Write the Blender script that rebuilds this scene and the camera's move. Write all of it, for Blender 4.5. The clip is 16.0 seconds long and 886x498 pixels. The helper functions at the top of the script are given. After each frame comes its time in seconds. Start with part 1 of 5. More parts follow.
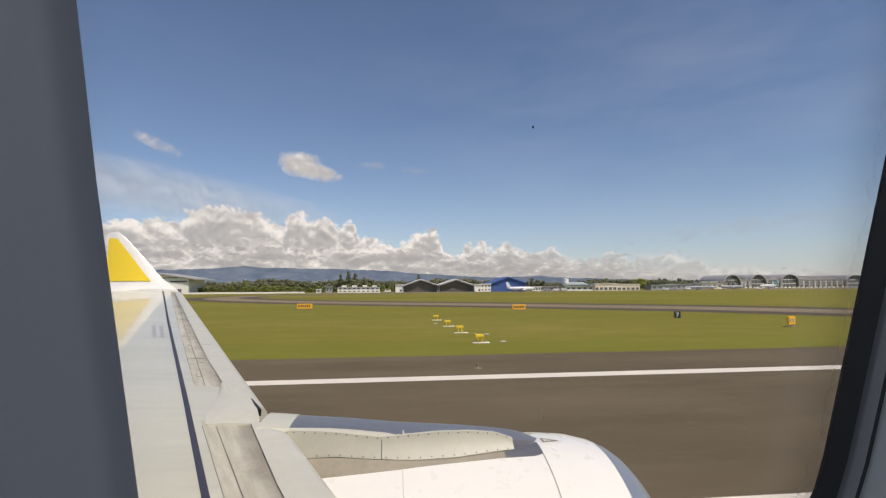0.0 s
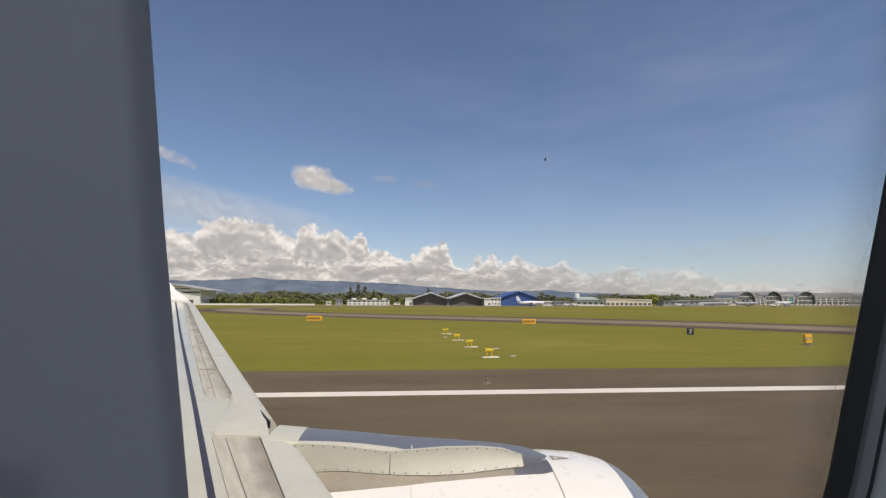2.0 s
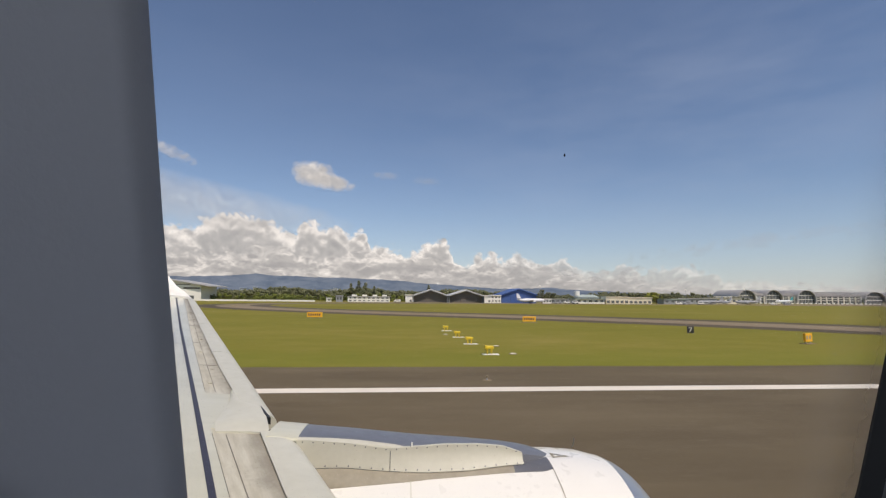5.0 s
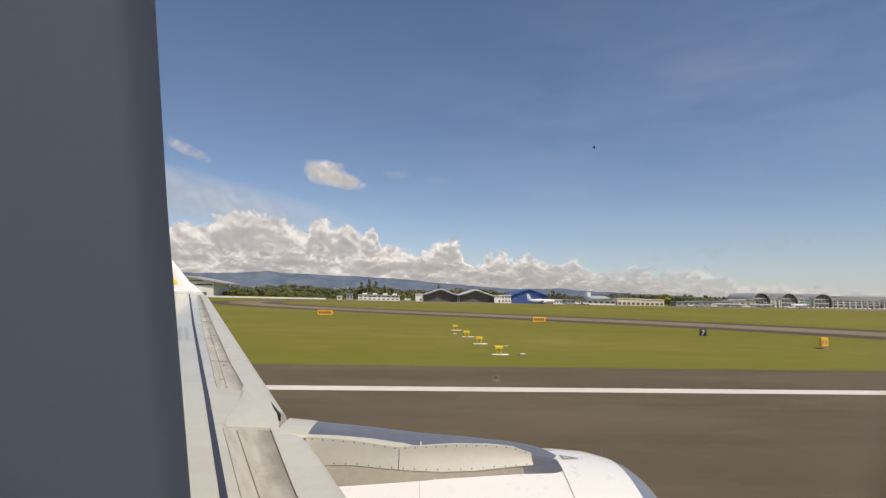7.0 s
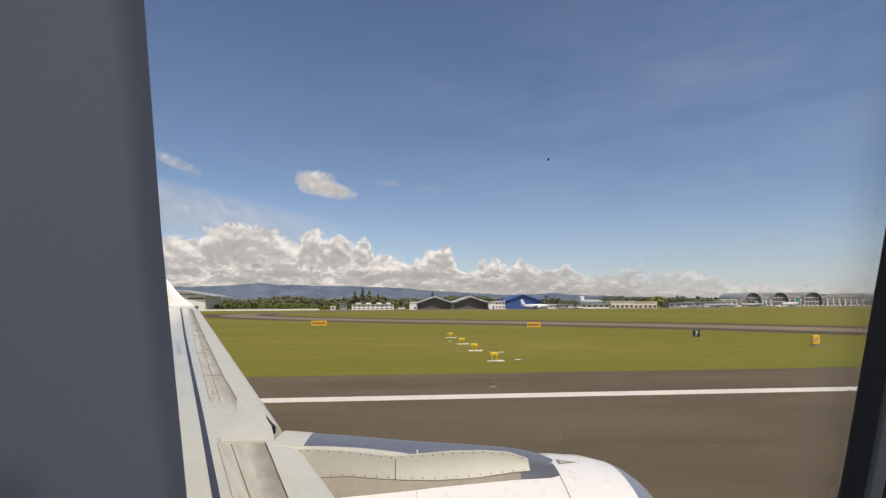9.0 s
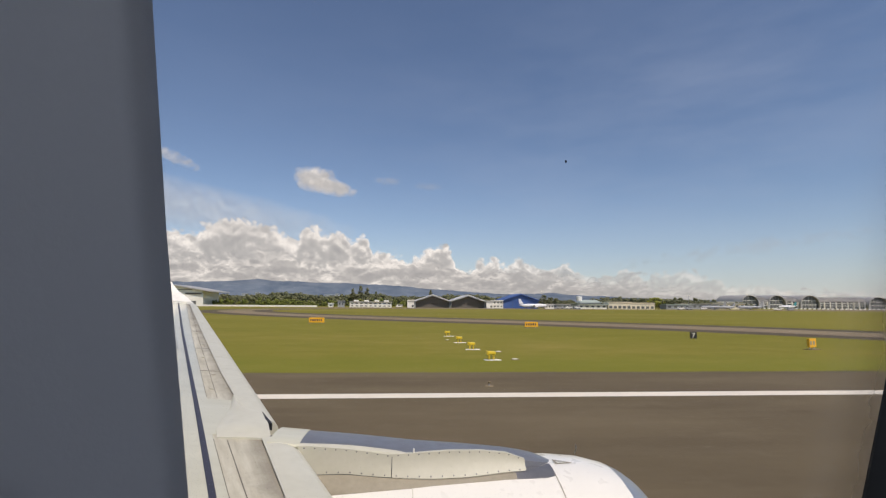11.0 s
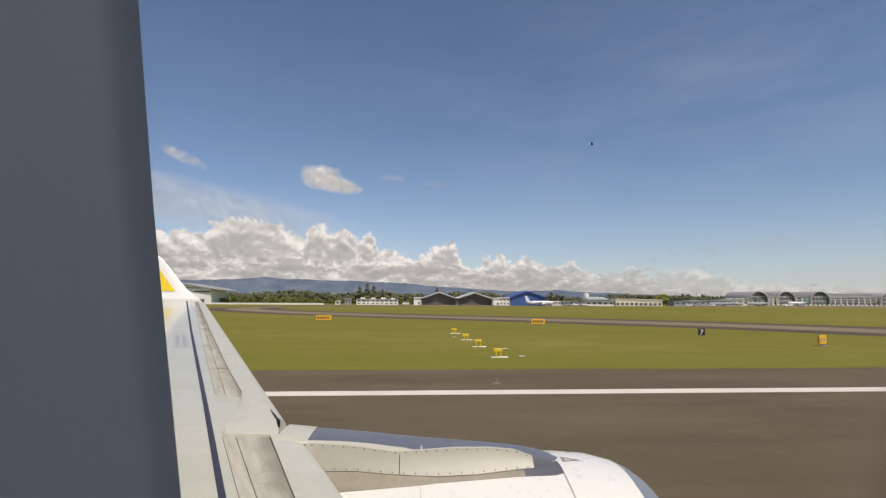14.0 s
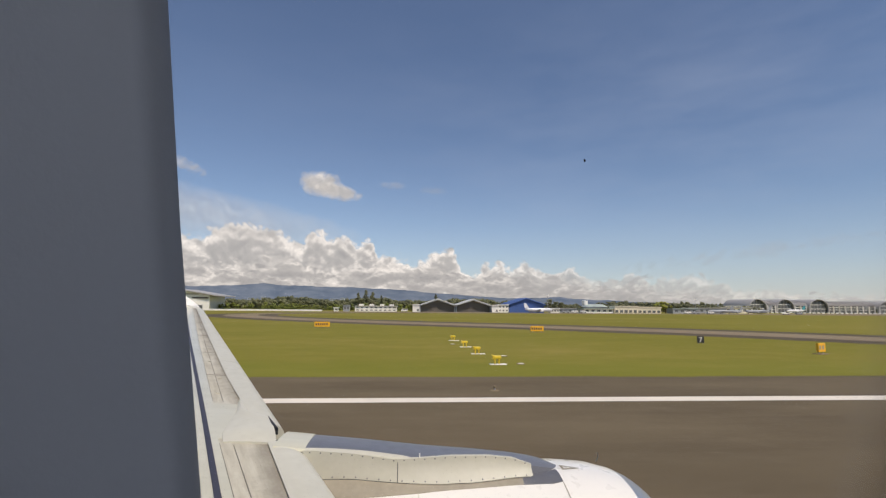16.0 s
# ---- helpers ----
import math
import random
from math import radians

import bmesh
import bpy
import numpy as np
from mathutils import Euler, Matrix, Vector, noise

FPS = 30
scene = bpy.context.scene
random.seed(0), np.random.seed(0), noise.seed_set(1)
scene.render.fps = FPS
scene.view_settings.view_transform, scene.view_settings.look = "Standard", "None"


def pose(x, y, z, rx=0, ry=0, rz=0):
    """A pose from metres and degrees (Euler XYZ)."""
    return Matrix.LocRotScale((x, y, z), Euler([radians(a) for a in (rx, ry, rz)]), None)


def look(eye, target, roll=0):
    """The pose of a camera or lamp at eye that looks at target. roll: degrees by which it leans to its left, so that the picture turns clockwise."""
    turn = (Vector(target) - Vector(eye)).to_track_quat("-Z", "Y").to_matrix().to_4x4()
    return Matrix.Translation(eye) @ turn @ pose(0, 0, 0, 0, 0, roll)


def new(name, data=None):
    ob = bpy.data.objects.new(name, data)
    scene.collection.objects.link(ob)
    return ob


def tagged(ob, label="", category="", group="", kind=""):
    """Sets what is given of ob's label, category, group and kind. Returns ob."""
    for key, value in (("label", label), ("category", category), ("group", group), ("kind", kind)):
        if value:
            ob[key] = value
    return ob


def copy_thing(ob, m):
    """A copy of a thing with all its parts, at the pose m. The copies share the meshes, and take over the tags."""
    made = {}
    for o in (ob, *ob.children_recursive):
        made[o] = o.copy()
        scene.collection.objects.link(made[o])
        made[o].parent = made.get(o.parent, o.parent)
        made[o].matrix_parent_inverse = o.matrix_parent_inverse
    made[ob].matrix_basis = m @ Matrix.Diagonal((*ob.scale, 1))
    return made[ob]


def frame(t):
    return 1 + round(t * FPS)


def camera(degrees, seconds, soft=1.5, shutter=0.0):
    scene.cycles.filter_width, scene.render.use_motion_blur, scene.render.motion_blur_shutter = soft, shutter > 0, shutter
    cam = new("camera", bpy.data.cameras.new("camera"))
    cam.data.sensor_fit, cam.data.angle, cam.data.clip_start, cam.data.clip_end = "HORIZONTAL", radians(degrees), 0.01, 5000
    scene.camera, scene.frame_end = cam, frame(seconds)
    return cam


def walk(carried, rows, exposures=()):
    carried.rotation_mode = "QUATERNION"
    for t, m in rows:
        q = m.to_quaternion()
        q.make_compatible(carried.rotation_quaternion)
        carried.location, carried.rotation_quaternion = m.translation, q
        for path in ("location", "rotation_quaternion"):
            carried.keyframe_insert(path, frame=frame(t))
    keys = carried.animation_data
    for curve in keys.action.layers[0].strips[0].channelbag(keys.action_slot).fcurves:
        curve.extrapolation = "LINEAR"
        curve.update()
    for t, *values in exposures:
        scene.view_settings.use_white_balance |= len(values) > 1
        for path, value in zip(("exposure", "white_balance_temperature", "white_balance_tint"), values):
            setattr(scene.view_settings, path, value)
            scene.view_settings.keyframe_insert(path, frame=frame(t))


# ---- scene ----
EXPOSURE, KELVIN, TINT = 0.03, 6780, 17
SUN_STRENGTH, SKY_STRENGTH, CABIN_W = 3.6, 0.10, 6.3
CLOUD_DARK, CLOUD_MID, CLOUD_LIGHT, CLOUD_GLOW = (0.40, 0.405, 0.395), (0.525, 0.525, 0.50), (0.94, 0.92, 0.85), 0.95
HAZE = (0.40, 0.485, 0.60, 1)
cam = camera(86.0, 16.0, soft=1.3)
ROWS = [
    (0.0, 0.0109, -0.0076, 4.3947, -6.043, 5.004, -0.475),
    (0.5, 0.0068, -0.0047, 4.3954, -5.232, 4.955, 0.141),
    (1.0, 0.0138, -0.0237, 4.3955, -6.928, 5.994, -0.824),
    (1.5, 0.0161, -0.0416, 4.3958, -7.500, 7.215, -1.475),
    (2.0, 0.0071, -0.0187, 4.3981, -4.827, 6.619, 0.149),
    (2.5, 0.0013, -0.0023, 4.3980, -3.169, 5.716, 0.813),
    (3.0, 0.0066, -0.0096, 4.3978, -3.703, 5.686, 0.650),
    (3.5, 0.0052, -0.0155, 4.3984, -4.941, 6.603, 0.305),
    (6.0, 0.0028, -0.0063, 4.4003, -4.595, 6.073, 0.445),
    (6.5, 0.0119, -0.0102, 4.3976, -4.955, 6.360, -1.428),
    (7.0, -0.0000, 0.0000, 4.4000, -3.500, 6.170, 1.150),
    (7.5, 0.0005, -0.0074, 4.4007, -4.176, 6.211, 1.051),
    (8.0, 0.0055, -0.0173, 4.3985, -4.410, 7.168, 0.040),
    (8.5, 0.0052, -0.0071, 4.3978, -4.116, 6.113, 0.106),
    (9.0, 0.0077, -0.0165, 4.3976, -4.367, 7.083, -0.344),
    (11.5, 0.0002, -0.0035, 4.4007, -4.299, 6.706, 0.789),
    (12.0, -0.0020, 0.0049, 4.4004, -3.725, 6.375, 1.230),
    (12.5, -0.0018, 0.0021, 4.4017, -4.034, 6.441, 1.166),
    (13.0, 0.0036, 0.0008, 4.3983, -4.225, 6.201, 0.229),
    (13.5, 0.0008, 0.0007, 4.3996, -3.845, 6.193, 0.650),
    (14.0, 0.0003, 0.0028, 4.3992, -3.779, 6.575, 0.269),
    (14.5, 0.0021, -0.0112, 4.4001, -4.600, 7.482, -0.087),
    (15.0, -0.0016, 0.0007, 4.4009, -3.703, 6.659, 0.733),
    (15.5, 0.0018, -0.0054, 4.3999, -3.725, 7.297, 0.304),
    (16.0, -0.0005, -0.0051, 4.3999, -3.902, 7.390, 0.432),
]
# the aircraft leans slightly on its wheels; camera and cabin lean with it
RIG = Matrix.Translation((0, 0, 4.4)) @ pose(0, 0, 0, -0.55) @ Matrix.Translation((0, 0, -4.4))
walk(cam, [(t, RIG @ pose(x, y, z, 90 + pitch, 0, yaw) @ pose(0, 0, 0, 0, 0, roll)) for t, x, y, z, yaw, pitch, roll in ROWS],
     exposures=[(0.0, EXPOSURE, KELVIN, TINT), (16.0, EXPOSURE, KELVIN, TINT)])

# ---- daylight ----
SUN_EL, SUN_AZ = 56.0, 150.0        # azimuth from +Y towards +X
world = bpy.data.worlds.new("sky")
scene.world = world
world.use_nodes = True
wt = world.node_tree
sky = wt.nodes.new("ShaderNodeTexSky")
sky.sky_type, sky.sun_disc = "NISHITA", False
sky.sun_elevation, sky.sun_rotation = radians(SUN_EL), radians(SUN_AZ)
sky.altitude, sky.air_density, sky.dust_density, sky.ozone_density = 0, 1.0, 0.25, 3.0
wt.links.new(sky.outputs[0], wt.nodes["Background"].inputs[0])
wt.nodes["Background"].inputs[1].default_value = SKY_STRENGTH
sun = new("sun", bpy.data.lights.new("sun", "SUN"))
sun.data.energy, sun.data.angle, sun.data.color = SUN_STRENGTH, radians(0.53), (1.0, 0.93, 0.81)
sd = Vector((math.sin(radians(SUN_AZ)) * math.cos(radians(SUN_EL)), math.cos(radians(SUN_AZ)) * math.cos(radians(SUN_EL)), math.sin(radians(SUN_EL))))
sun.matrix_world = look(sd * 100, (0, 0, 0))


# ---- materials ----
def nodes_of(name):
    m = bpy.data.materials.new(name)
    m.use_nodes = True
    return m, m.node_tree, m.node_tree.nodes["Principled BSDF"]


def tex_noise(nt, vec, scale, detail=4.0, rough=0.55):
    n = nt.nodes.new("ShaderNodeTexNoise")
    n.inputs["Scale"].default_value, n.inputs["Detail"].default_value, n.inputs["Roughness"].default_value = scale, detail, rough
    nt.links.new(vec, n.inputs["Vector"])
    return n.outputs["Fac"]


def maths(nt, op, a, b=0.0, c=0.0, clamp=False):
    n = nt.nodes.new("ShaderNodeMath")
    n.operation, n.use_clamp = op, clamp
    for i, x in enumerate((a, b, c)):
        if isinstance(x, (int, float)):
            n.inputs[i].default_value = x
        else:
            nt.links.new(x, n.inputs[i])
    return n.outputs[0]


def ramp(nt, fac, stops):
    n = nt.nodes.new("ShaderNodeValToRGB")
    els = n.color_ramp.elements
    while len(els) < len(stops):
        els.new(0.5)
    for e, (p, c) in zip(els, stops):
        e.position, e.color = p, (*c, 1) if len(c) == 3 else c
    nt.links.new(fac, n.inputs[0])
    return n.outputs[0]


def blend(nt, fac, a, b):
    n = nt.nodes.new("ShaderNodeMix")
    n.data_type = "RGBA"
    for sock, x in ((n.inputs[0], fac), (n.inputs[6], a), (n.inputs[7], b)):
        if isinstance(x, (int, float)):
            sock.default_value = x
        elif isinstance(x, tuple):
            sock.default_value = (*x, 1)
        else:
            nt.links.new(x, sock)
    return n.outputs[2]


def place(nt, stretch=(1, 1, 1)):
    tc = nt.nodes.new("ShaderNodeTexCoord")
    mp = nt.nodes.new("ShaderNodeMapping")
    mp.inputs["Scale"].default_value = stretch
    nt.links.new(tc.outputs["Object"], mp.inputs[0])
    return mp.outputs[0]


def paint(name, base, dark, rough=0.4, metal=0.0, coarse=2.0, fine=30.0, amount=0.5, bump=0.02, stretch=(1, 1, 1), coat=0.0, gloss=0.5):
    """A surface that drifts between two tones at two scales, with fine relief."""
    m, nt, p = nodes_of(name)
    v = place(nt, stretch)
    a, b = tex_noise(nt, v, coarse), tex_noise(nt, v, fine, 3)
    mixv = maths(nt, "ADD", maths(nt, "MULTIPLY", a, 0.65), maths(nt, "MULTIPLY", b, 0.35))
    f = maths(nt, "MULTIPLY", maths(nt, "MULTIPLY_ADD", mixv, 2.6, -0.8, clamp=True), amount)
    nt.links.new(blend(nt, f, base, dark), p.inputs["Base Color"])
    nt.links.new(maths(nt, "MULTIPLY_ADD", b, 0.2, rough - 0.1, clamp=True), p.inputs["Roughness"])
    p.inputs["Metallic"].default_value = metal
    p.inputs["Specular IOR Level"].default_value = gloss
    p.inputs["Coat Weight"].default_value = coat
    p.inputs["Coat Roughness"].default_value = 0.06
    if bump:
        bn = nt.nodes.new("ShaderNodeBump")
        bn.inputs["Strength"].default_value, bn.inputs["Distance"].default_value = 0.4, bump
        nt.links.new(b, bn.inputs["Height"])
        nt.links.new(bn.outputs[0], p.inputs["Normal"])
    return m


M = {}
M["wing"] = paint("wing_paint", (0.66, 0.645, 0.50), (0.52, 0.505, 0.385), 0.36, 0, 0.9, 6, 0.8, 0, (0.3, 1.6, 1.0), coat=0.6)
M["slat"] = paint("slat_paint", (0.60, 0.59, 0.49), (0.49, 0.48, 0.39), 0.38, 0, 2.0, 12, 0.6, 0)
M["white"] = paint("white_paint", (0.83, 0.815, 0.75), (0.75, 0.73, 0.665), 0.3, 0, 1.2, 9, 0.4, 0, coat=0.4)
M["pylon_panel"] = paint("pylon_paint", (0.58, 0.57, 0.475), (0.46, 0.45, 0.36), 0.55, 0, 2.2, 22, 0.6, 0.0005)
M["metal"] = paint("bare_aluminium", (0.62, 0.62, 0.62), (0.50, 0.50, 0.51), 0.38, 0.85, 2.0, 9, 0.5, 0)
M["steel"] = paint("dark_steel", (0.15, 0.155, 0.17), (0.10, 0.105, 0.12), 0.45, 0.2, 3, 20, 0.5, 0)
M["bdoor"] = paint("hangar_doors", (0.15, 0.13, 0.115), (0.11, 0.095, 0.085), 0.7, 0, 0.15, 1, 0.6, 0)
M["tan"] = paint("stained_fairing", (0.35, 0.315, 0.235), (0.21, 0.188, 0.14), 0.55, 0, 3, 24, 0.6, 0.0006)
M["seam"] = paint("panel_joint", (0.19, 0.175, 0.15), (0.12, 0.11, 0.095), 0.7, 0, 3, 30, 0.5, 0)
M["crest"] = paint("blue_grey_paint", (0.165, 0.175, 0.198), (0.13, 0.138, 0.16), 0.36, 0.1, 2.0, 9, 0.5, 0)
M["navy"] = paint("navy_line", (0.042, 0.041, 0.058), (0.06, 0.058, 0.076), 0.45, 0, 3, 30, 0.4, 0)
M["black"] = paint("black_rubber", (0.022, 0.022, 0.024), (0.032, 0.032, 0.033), 0.6, 0, 20, 150, 0.5, 0.0002)
M["yellow"] = paint("yellow_paint", (0.92, 0.66, 0.025), (0.87, 0.61, 0.025), 0.3, 0, 1.5, 20, 0.3, 0, coat=0.4)
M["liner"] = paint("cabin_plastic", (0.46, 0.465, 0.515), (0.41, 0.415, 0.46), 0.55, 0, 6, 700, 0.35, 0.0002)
# same plastic, base raised where the cabin light falls short on the sidewall
M["sidewall"] = paint("cabin_plastic_lifted", (0.60, 0.605, 0.63), (0.54, 0.545, 0.575), 0.55, 0, 6, 700, 0.35, 0.0002)
M["retainer"] = paint("grey_retainer", (0.31, 0.31, 0.32), (0.25, 0.25, 0.26), 0.5, 0, 20, 300, 0.5, 0.0002)
M["fabric"] = paint("dark_fabric", (0.012, 0.013, 0.016), (0.022, 0.023, 0.028), 0.9, 0, 20, 400, 0.6, 0.0004)
M["skin"] = paint("fuselage_paint", (0.78, 0.78, 0.77), (0.68, 0.68, 0.66), 0.35, 0, 1.2, 20, 0.3, 0.0003)
M["bark"] = paint("bark", (0.10, 0.075, 0.05), (0.05, 0.038, 0.026), 0.9, 0, 3, 20, 0.7, 0.02)
M["concrete"] = paint("pale_concrete", (0.275, 0.225, 0.150), (0.185, 0.148, 0.096), 0.95, 0, 0.03, 0.5, 0.8, 0.01, gloss=0.1)
M["bwhite"] = paint("white_render", (0.82, 0.80, 0.73), (0.72, 0.69, 0.61), 0.7, 0, 0.08, 0.8, 0.5, 0.01)
M["bgrey"] = paint("grey_cladding", (0.36, 0.37, 0.38), (0.27, 0.28, 0.29), 0.6, 0, 0.1, 0.8, 0.5, 0.01)
M["broof"] = paint("pale_metal_roof", (0.43, 0.415, 0.39), (0.35, 0.335, 0.31), 0.5, 0.1, 0.1, 1.0, 0.5, 0.01)
M["bgreen"] = paint("pale_green_roof", (0.36, 0.42, 0.38), (0.28, 0.33, 0.30), 0.55, 0, 0.1, 1.0, 0.5, 0.01)
M["blue"] = paint("blue_cladding", (0.055, 0.115, 0.33), (0.045, 0.095, 0.26), 0.5, 0, 0.1, 1.0, 0.5, 0.01)
M["bdark"] = paint("dark_interior", (0.15, 0.13, 0.11), (0.11, 0.095, 0.085), 0.8, 0, 0.2, 1, 0.5, 0)
M["bglass"] = paint("dark_glazing", (0.13, 0.135, 0.13), (0.09, 0.095, 0.095), 0.3, 0, 0.2, 1, 0.5, 0)
M["cream"] = paint("cream_render", (0.80, 0.73, 0.57), (0.70, 0.62, 0.47), 0.7, 0, 0.1, 0.8, 0.5, 0.01)
M["shoulder"] = paint("dark_shoulder", (0.115, 0.092, 0.060), (0.078, 0.062, 0.040), 0.9, 0, 0.06, 0.7, 0.8, 0.01, (0.6, 1.4, 1), gloss=0.15)
M["town"] = paint("far_town_walls", (0.42, 0.46, 0.50), (0.34, 0.38, 0.43), 0.8, 0, 0.1, 0.6, 0.5, 0)
M["hroof"] = paint("pale_hangar_roof", (0.60, 0.61, 0.60), (0.50, 0.51, 0.50), 0.5, 0.1, 0.1, 1.0, 0.5, 0.01)
M["orange"] = paint("orange_roof", (0.42, 0.19, 0.11), (0.33, 0.15, 0.09), 0.7, 0, 0.1, 1, 0.5, 0)
M["sign"] = paint("sign_yellow", (0.85, 0.44, 0.02), (0.75, 0.38, 0.02), 0.5, 0, 2, 20, 0.4, 0)
M["lightbox"] = paint("light_box_yellow", (0.78, 0.56, 0.03), (0.66, 0.46, 0.03), 0.5, 0, 2, 20, 0.4, 0)
M["markyellow"] = paint("yellow_marking", (0.42, 0.25, 0.04), (0.26, 0.17, 0.05), 0.7, 0, 0.8, 9, 0.7, 0.001)
M["mark"] = paint("white_marking", (0.80, 0.74, 0.625), (0.56, 0.505, 0.415), 0.7, 0, 0.4, 7, 0.55, 0.001)
M["bus"] = paint("aircraft_white", (0.75, 0.75, 0.75), (0.66, 0.66, 0.66), 0.4, 0, 0.3, 2, 0.3, 0)


def asphalt():
    m, nt, p = nodes_of("asphalt")
    v = place(nt)
    drift = tex_noise(nt, place(nt, (0.05, 0.16, 1)), 1.0, 6, 0.6)
    spots = tex_noise(nt, place(nt, (0.5, 0.9, 1)), 1.0, 8, 0.75)
    grain = tex_noise(nt, v, 30, 2)
    c = ramp(nt, drift, [(0.34, (0.106, 0.083, 0.050)), (0.5, (0.137, 0.108, 0.065)), (0.66, (0.169, 0.135, 0.083))])
    c = blend(nt, maths(nt, "MULTIPLY", maths(nt, "MULTIPLY_ADD", spots, 5, -2.6, clamp=True), 0.28), c, (0.215, 0.175, 0.120))
    patch = tex_noise(nt, place(nt, (0.02, 0.10, 1)), 1.0, 2, 0.4)
    c = blend(nt, maths(nt, "MULTIPLY", maths(nt, "MULTIPLY_ADD", patch, 14, -8.2, clamp=True), 0.22), c, (0.082, 0.065, 0.042))
    chips = tex_noise(nt, place(nt, (0.7, 4.5, 1)), 1.0, 4, 0.7)
    c = blend(nt, maths(nt, "MULTIPLY", maths(nt, "MULTIPLY_ADD", chips, 10, -6.6, clamp=True), 0.6), c, (0.33, 0.285, 0.21))
    strip = tex_noise(nt, place(nt, (0.004, 1.1, 1)), 1.0, 5, 0.7)
    c = blend(nt, maths(nt, "MULTIPLY", maths(nt, "MULTIPLY_ADD", strip, 5, -2.3, clamp=True), 0.14), c, (0.20, 0.16, 0.11))
    c = blend(nt, maths(nt, "MULTIPLY", grain, 0.30), c, (0.092, 0.072, 0.044))
    nt.links.new(c, p.inputs["Base Color"])
    p.inputs["Specular IOR Level"].default_value = 0.15
    p.inputs["Roughness"].default_value = 0.88
    bn = nt.nodes.new("ShaderNodeBump")
    bn.inputs["Strength"].default_value, bn.inputs["Distance"].default_value = 0.5, 0.01
    nt.links.new(grain, bn.inputs["Height"])
    nt.links.new(bn.outputs[0], p.inputs["Normal"])
    return m


def grass():
    m, nt, p = nodes_of("mown_grass")
    big = tex_noise(nt, place(nt, (0.012, 0.03, 1)), 1.0, 5, 0.62)
    mid = tex_noise(nt, place(nt, (0.16, 0.30, 1)), 1.0, 7, 0.72)
    fine = tex_noise(nt, place(nt), 3.0, 6, 0.7)
    s = maths(nt, "ADD", maths(nt, "MULTIPLY", big, 0.5), maths(nt, "ADD", maths(nt, "MULTIPLY", mid, 0.35), maths(nt, "MULTIPLY", fine, 0.15)))
    c = ramp(nt, s, [(0.38, (0.165, 0.160, 0.021)), (0.5, (0.216, 0.193, 0.033)), (0.62, (0.285, 0.232, 0.060))])
    c = blend(nt, maths(nt, "MULTIPLY", fine, 0.4), c, (0.10, 0.115, 0.013))
    tc = nt.nodes.new("ShaderNodeTexCoord")
    sp = nt.nodes.new("ShaderNodeSeparateXYZ")
    nt.links.new(tc.outputs["Object"], sp.inputs[0])
    verge = maths(nt, "DIVIDE", maths(nt, "SUBTRACT", 41.0, maths(nt, "ADD", sp.outputs[1], maths(nt, "MULTIPLY_ADD", mid, 14.0, -7.0))), 6.0, clamp=True)
    c = blend(nt, maths(nt, "MULTIPLY", verge, 0.35), c, (0.150, 0.175, 0.022))
    nt.links.new(c, p.inputs["Base Color"])
    p.inputs["Roughness"].default_value = 0.95
    p.inputs["Specular IOR Level"].default_value = 0.1
    bn = nt.nodes.new("ShaderNodeBump")
    bn.inputs["Strength"].default_value, bn.inputs["Distance"].default_value = 0.6, 0.06
    nt.links.new(fine, bn.inputs["Height"])
    nt.links.new(bn.outputs[0], p.inputs["Normal"])
    return m


def leaves(name, a, b):
    m, nt, p = nodes_of(name)
    geo = nt.nodes.new("ShaderNodeNewGeometry")
    n = tex_noise(nt, place(nt), 0.15, 4, 0.7)
    f = maths(nt, "ADD", maths(nt, "MULTIPLY", geo.outputs["Random Per Island"], 0.5), maths(nt, "MULTIPLY", n, 0.5))
    nt.links.new(ramp(nt, f, [(0.2, a), (0.8, b)]), p.inputs["Base Color"])
    p.inputs["Roughness"].default_value = 0.7
    return m


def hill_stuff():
    m, nt, p = nodes_of("haze_tinted_forest")
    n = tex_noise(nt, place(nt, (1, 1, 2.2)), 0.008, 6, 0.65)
    # distance haze is put into the base colour as pale blue
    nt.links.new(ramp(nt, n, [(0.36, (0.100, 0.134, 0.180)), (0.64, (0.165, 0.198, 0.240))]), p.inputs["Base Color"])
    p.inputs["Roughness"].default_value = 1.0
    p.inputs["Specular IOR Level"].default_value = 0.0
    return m


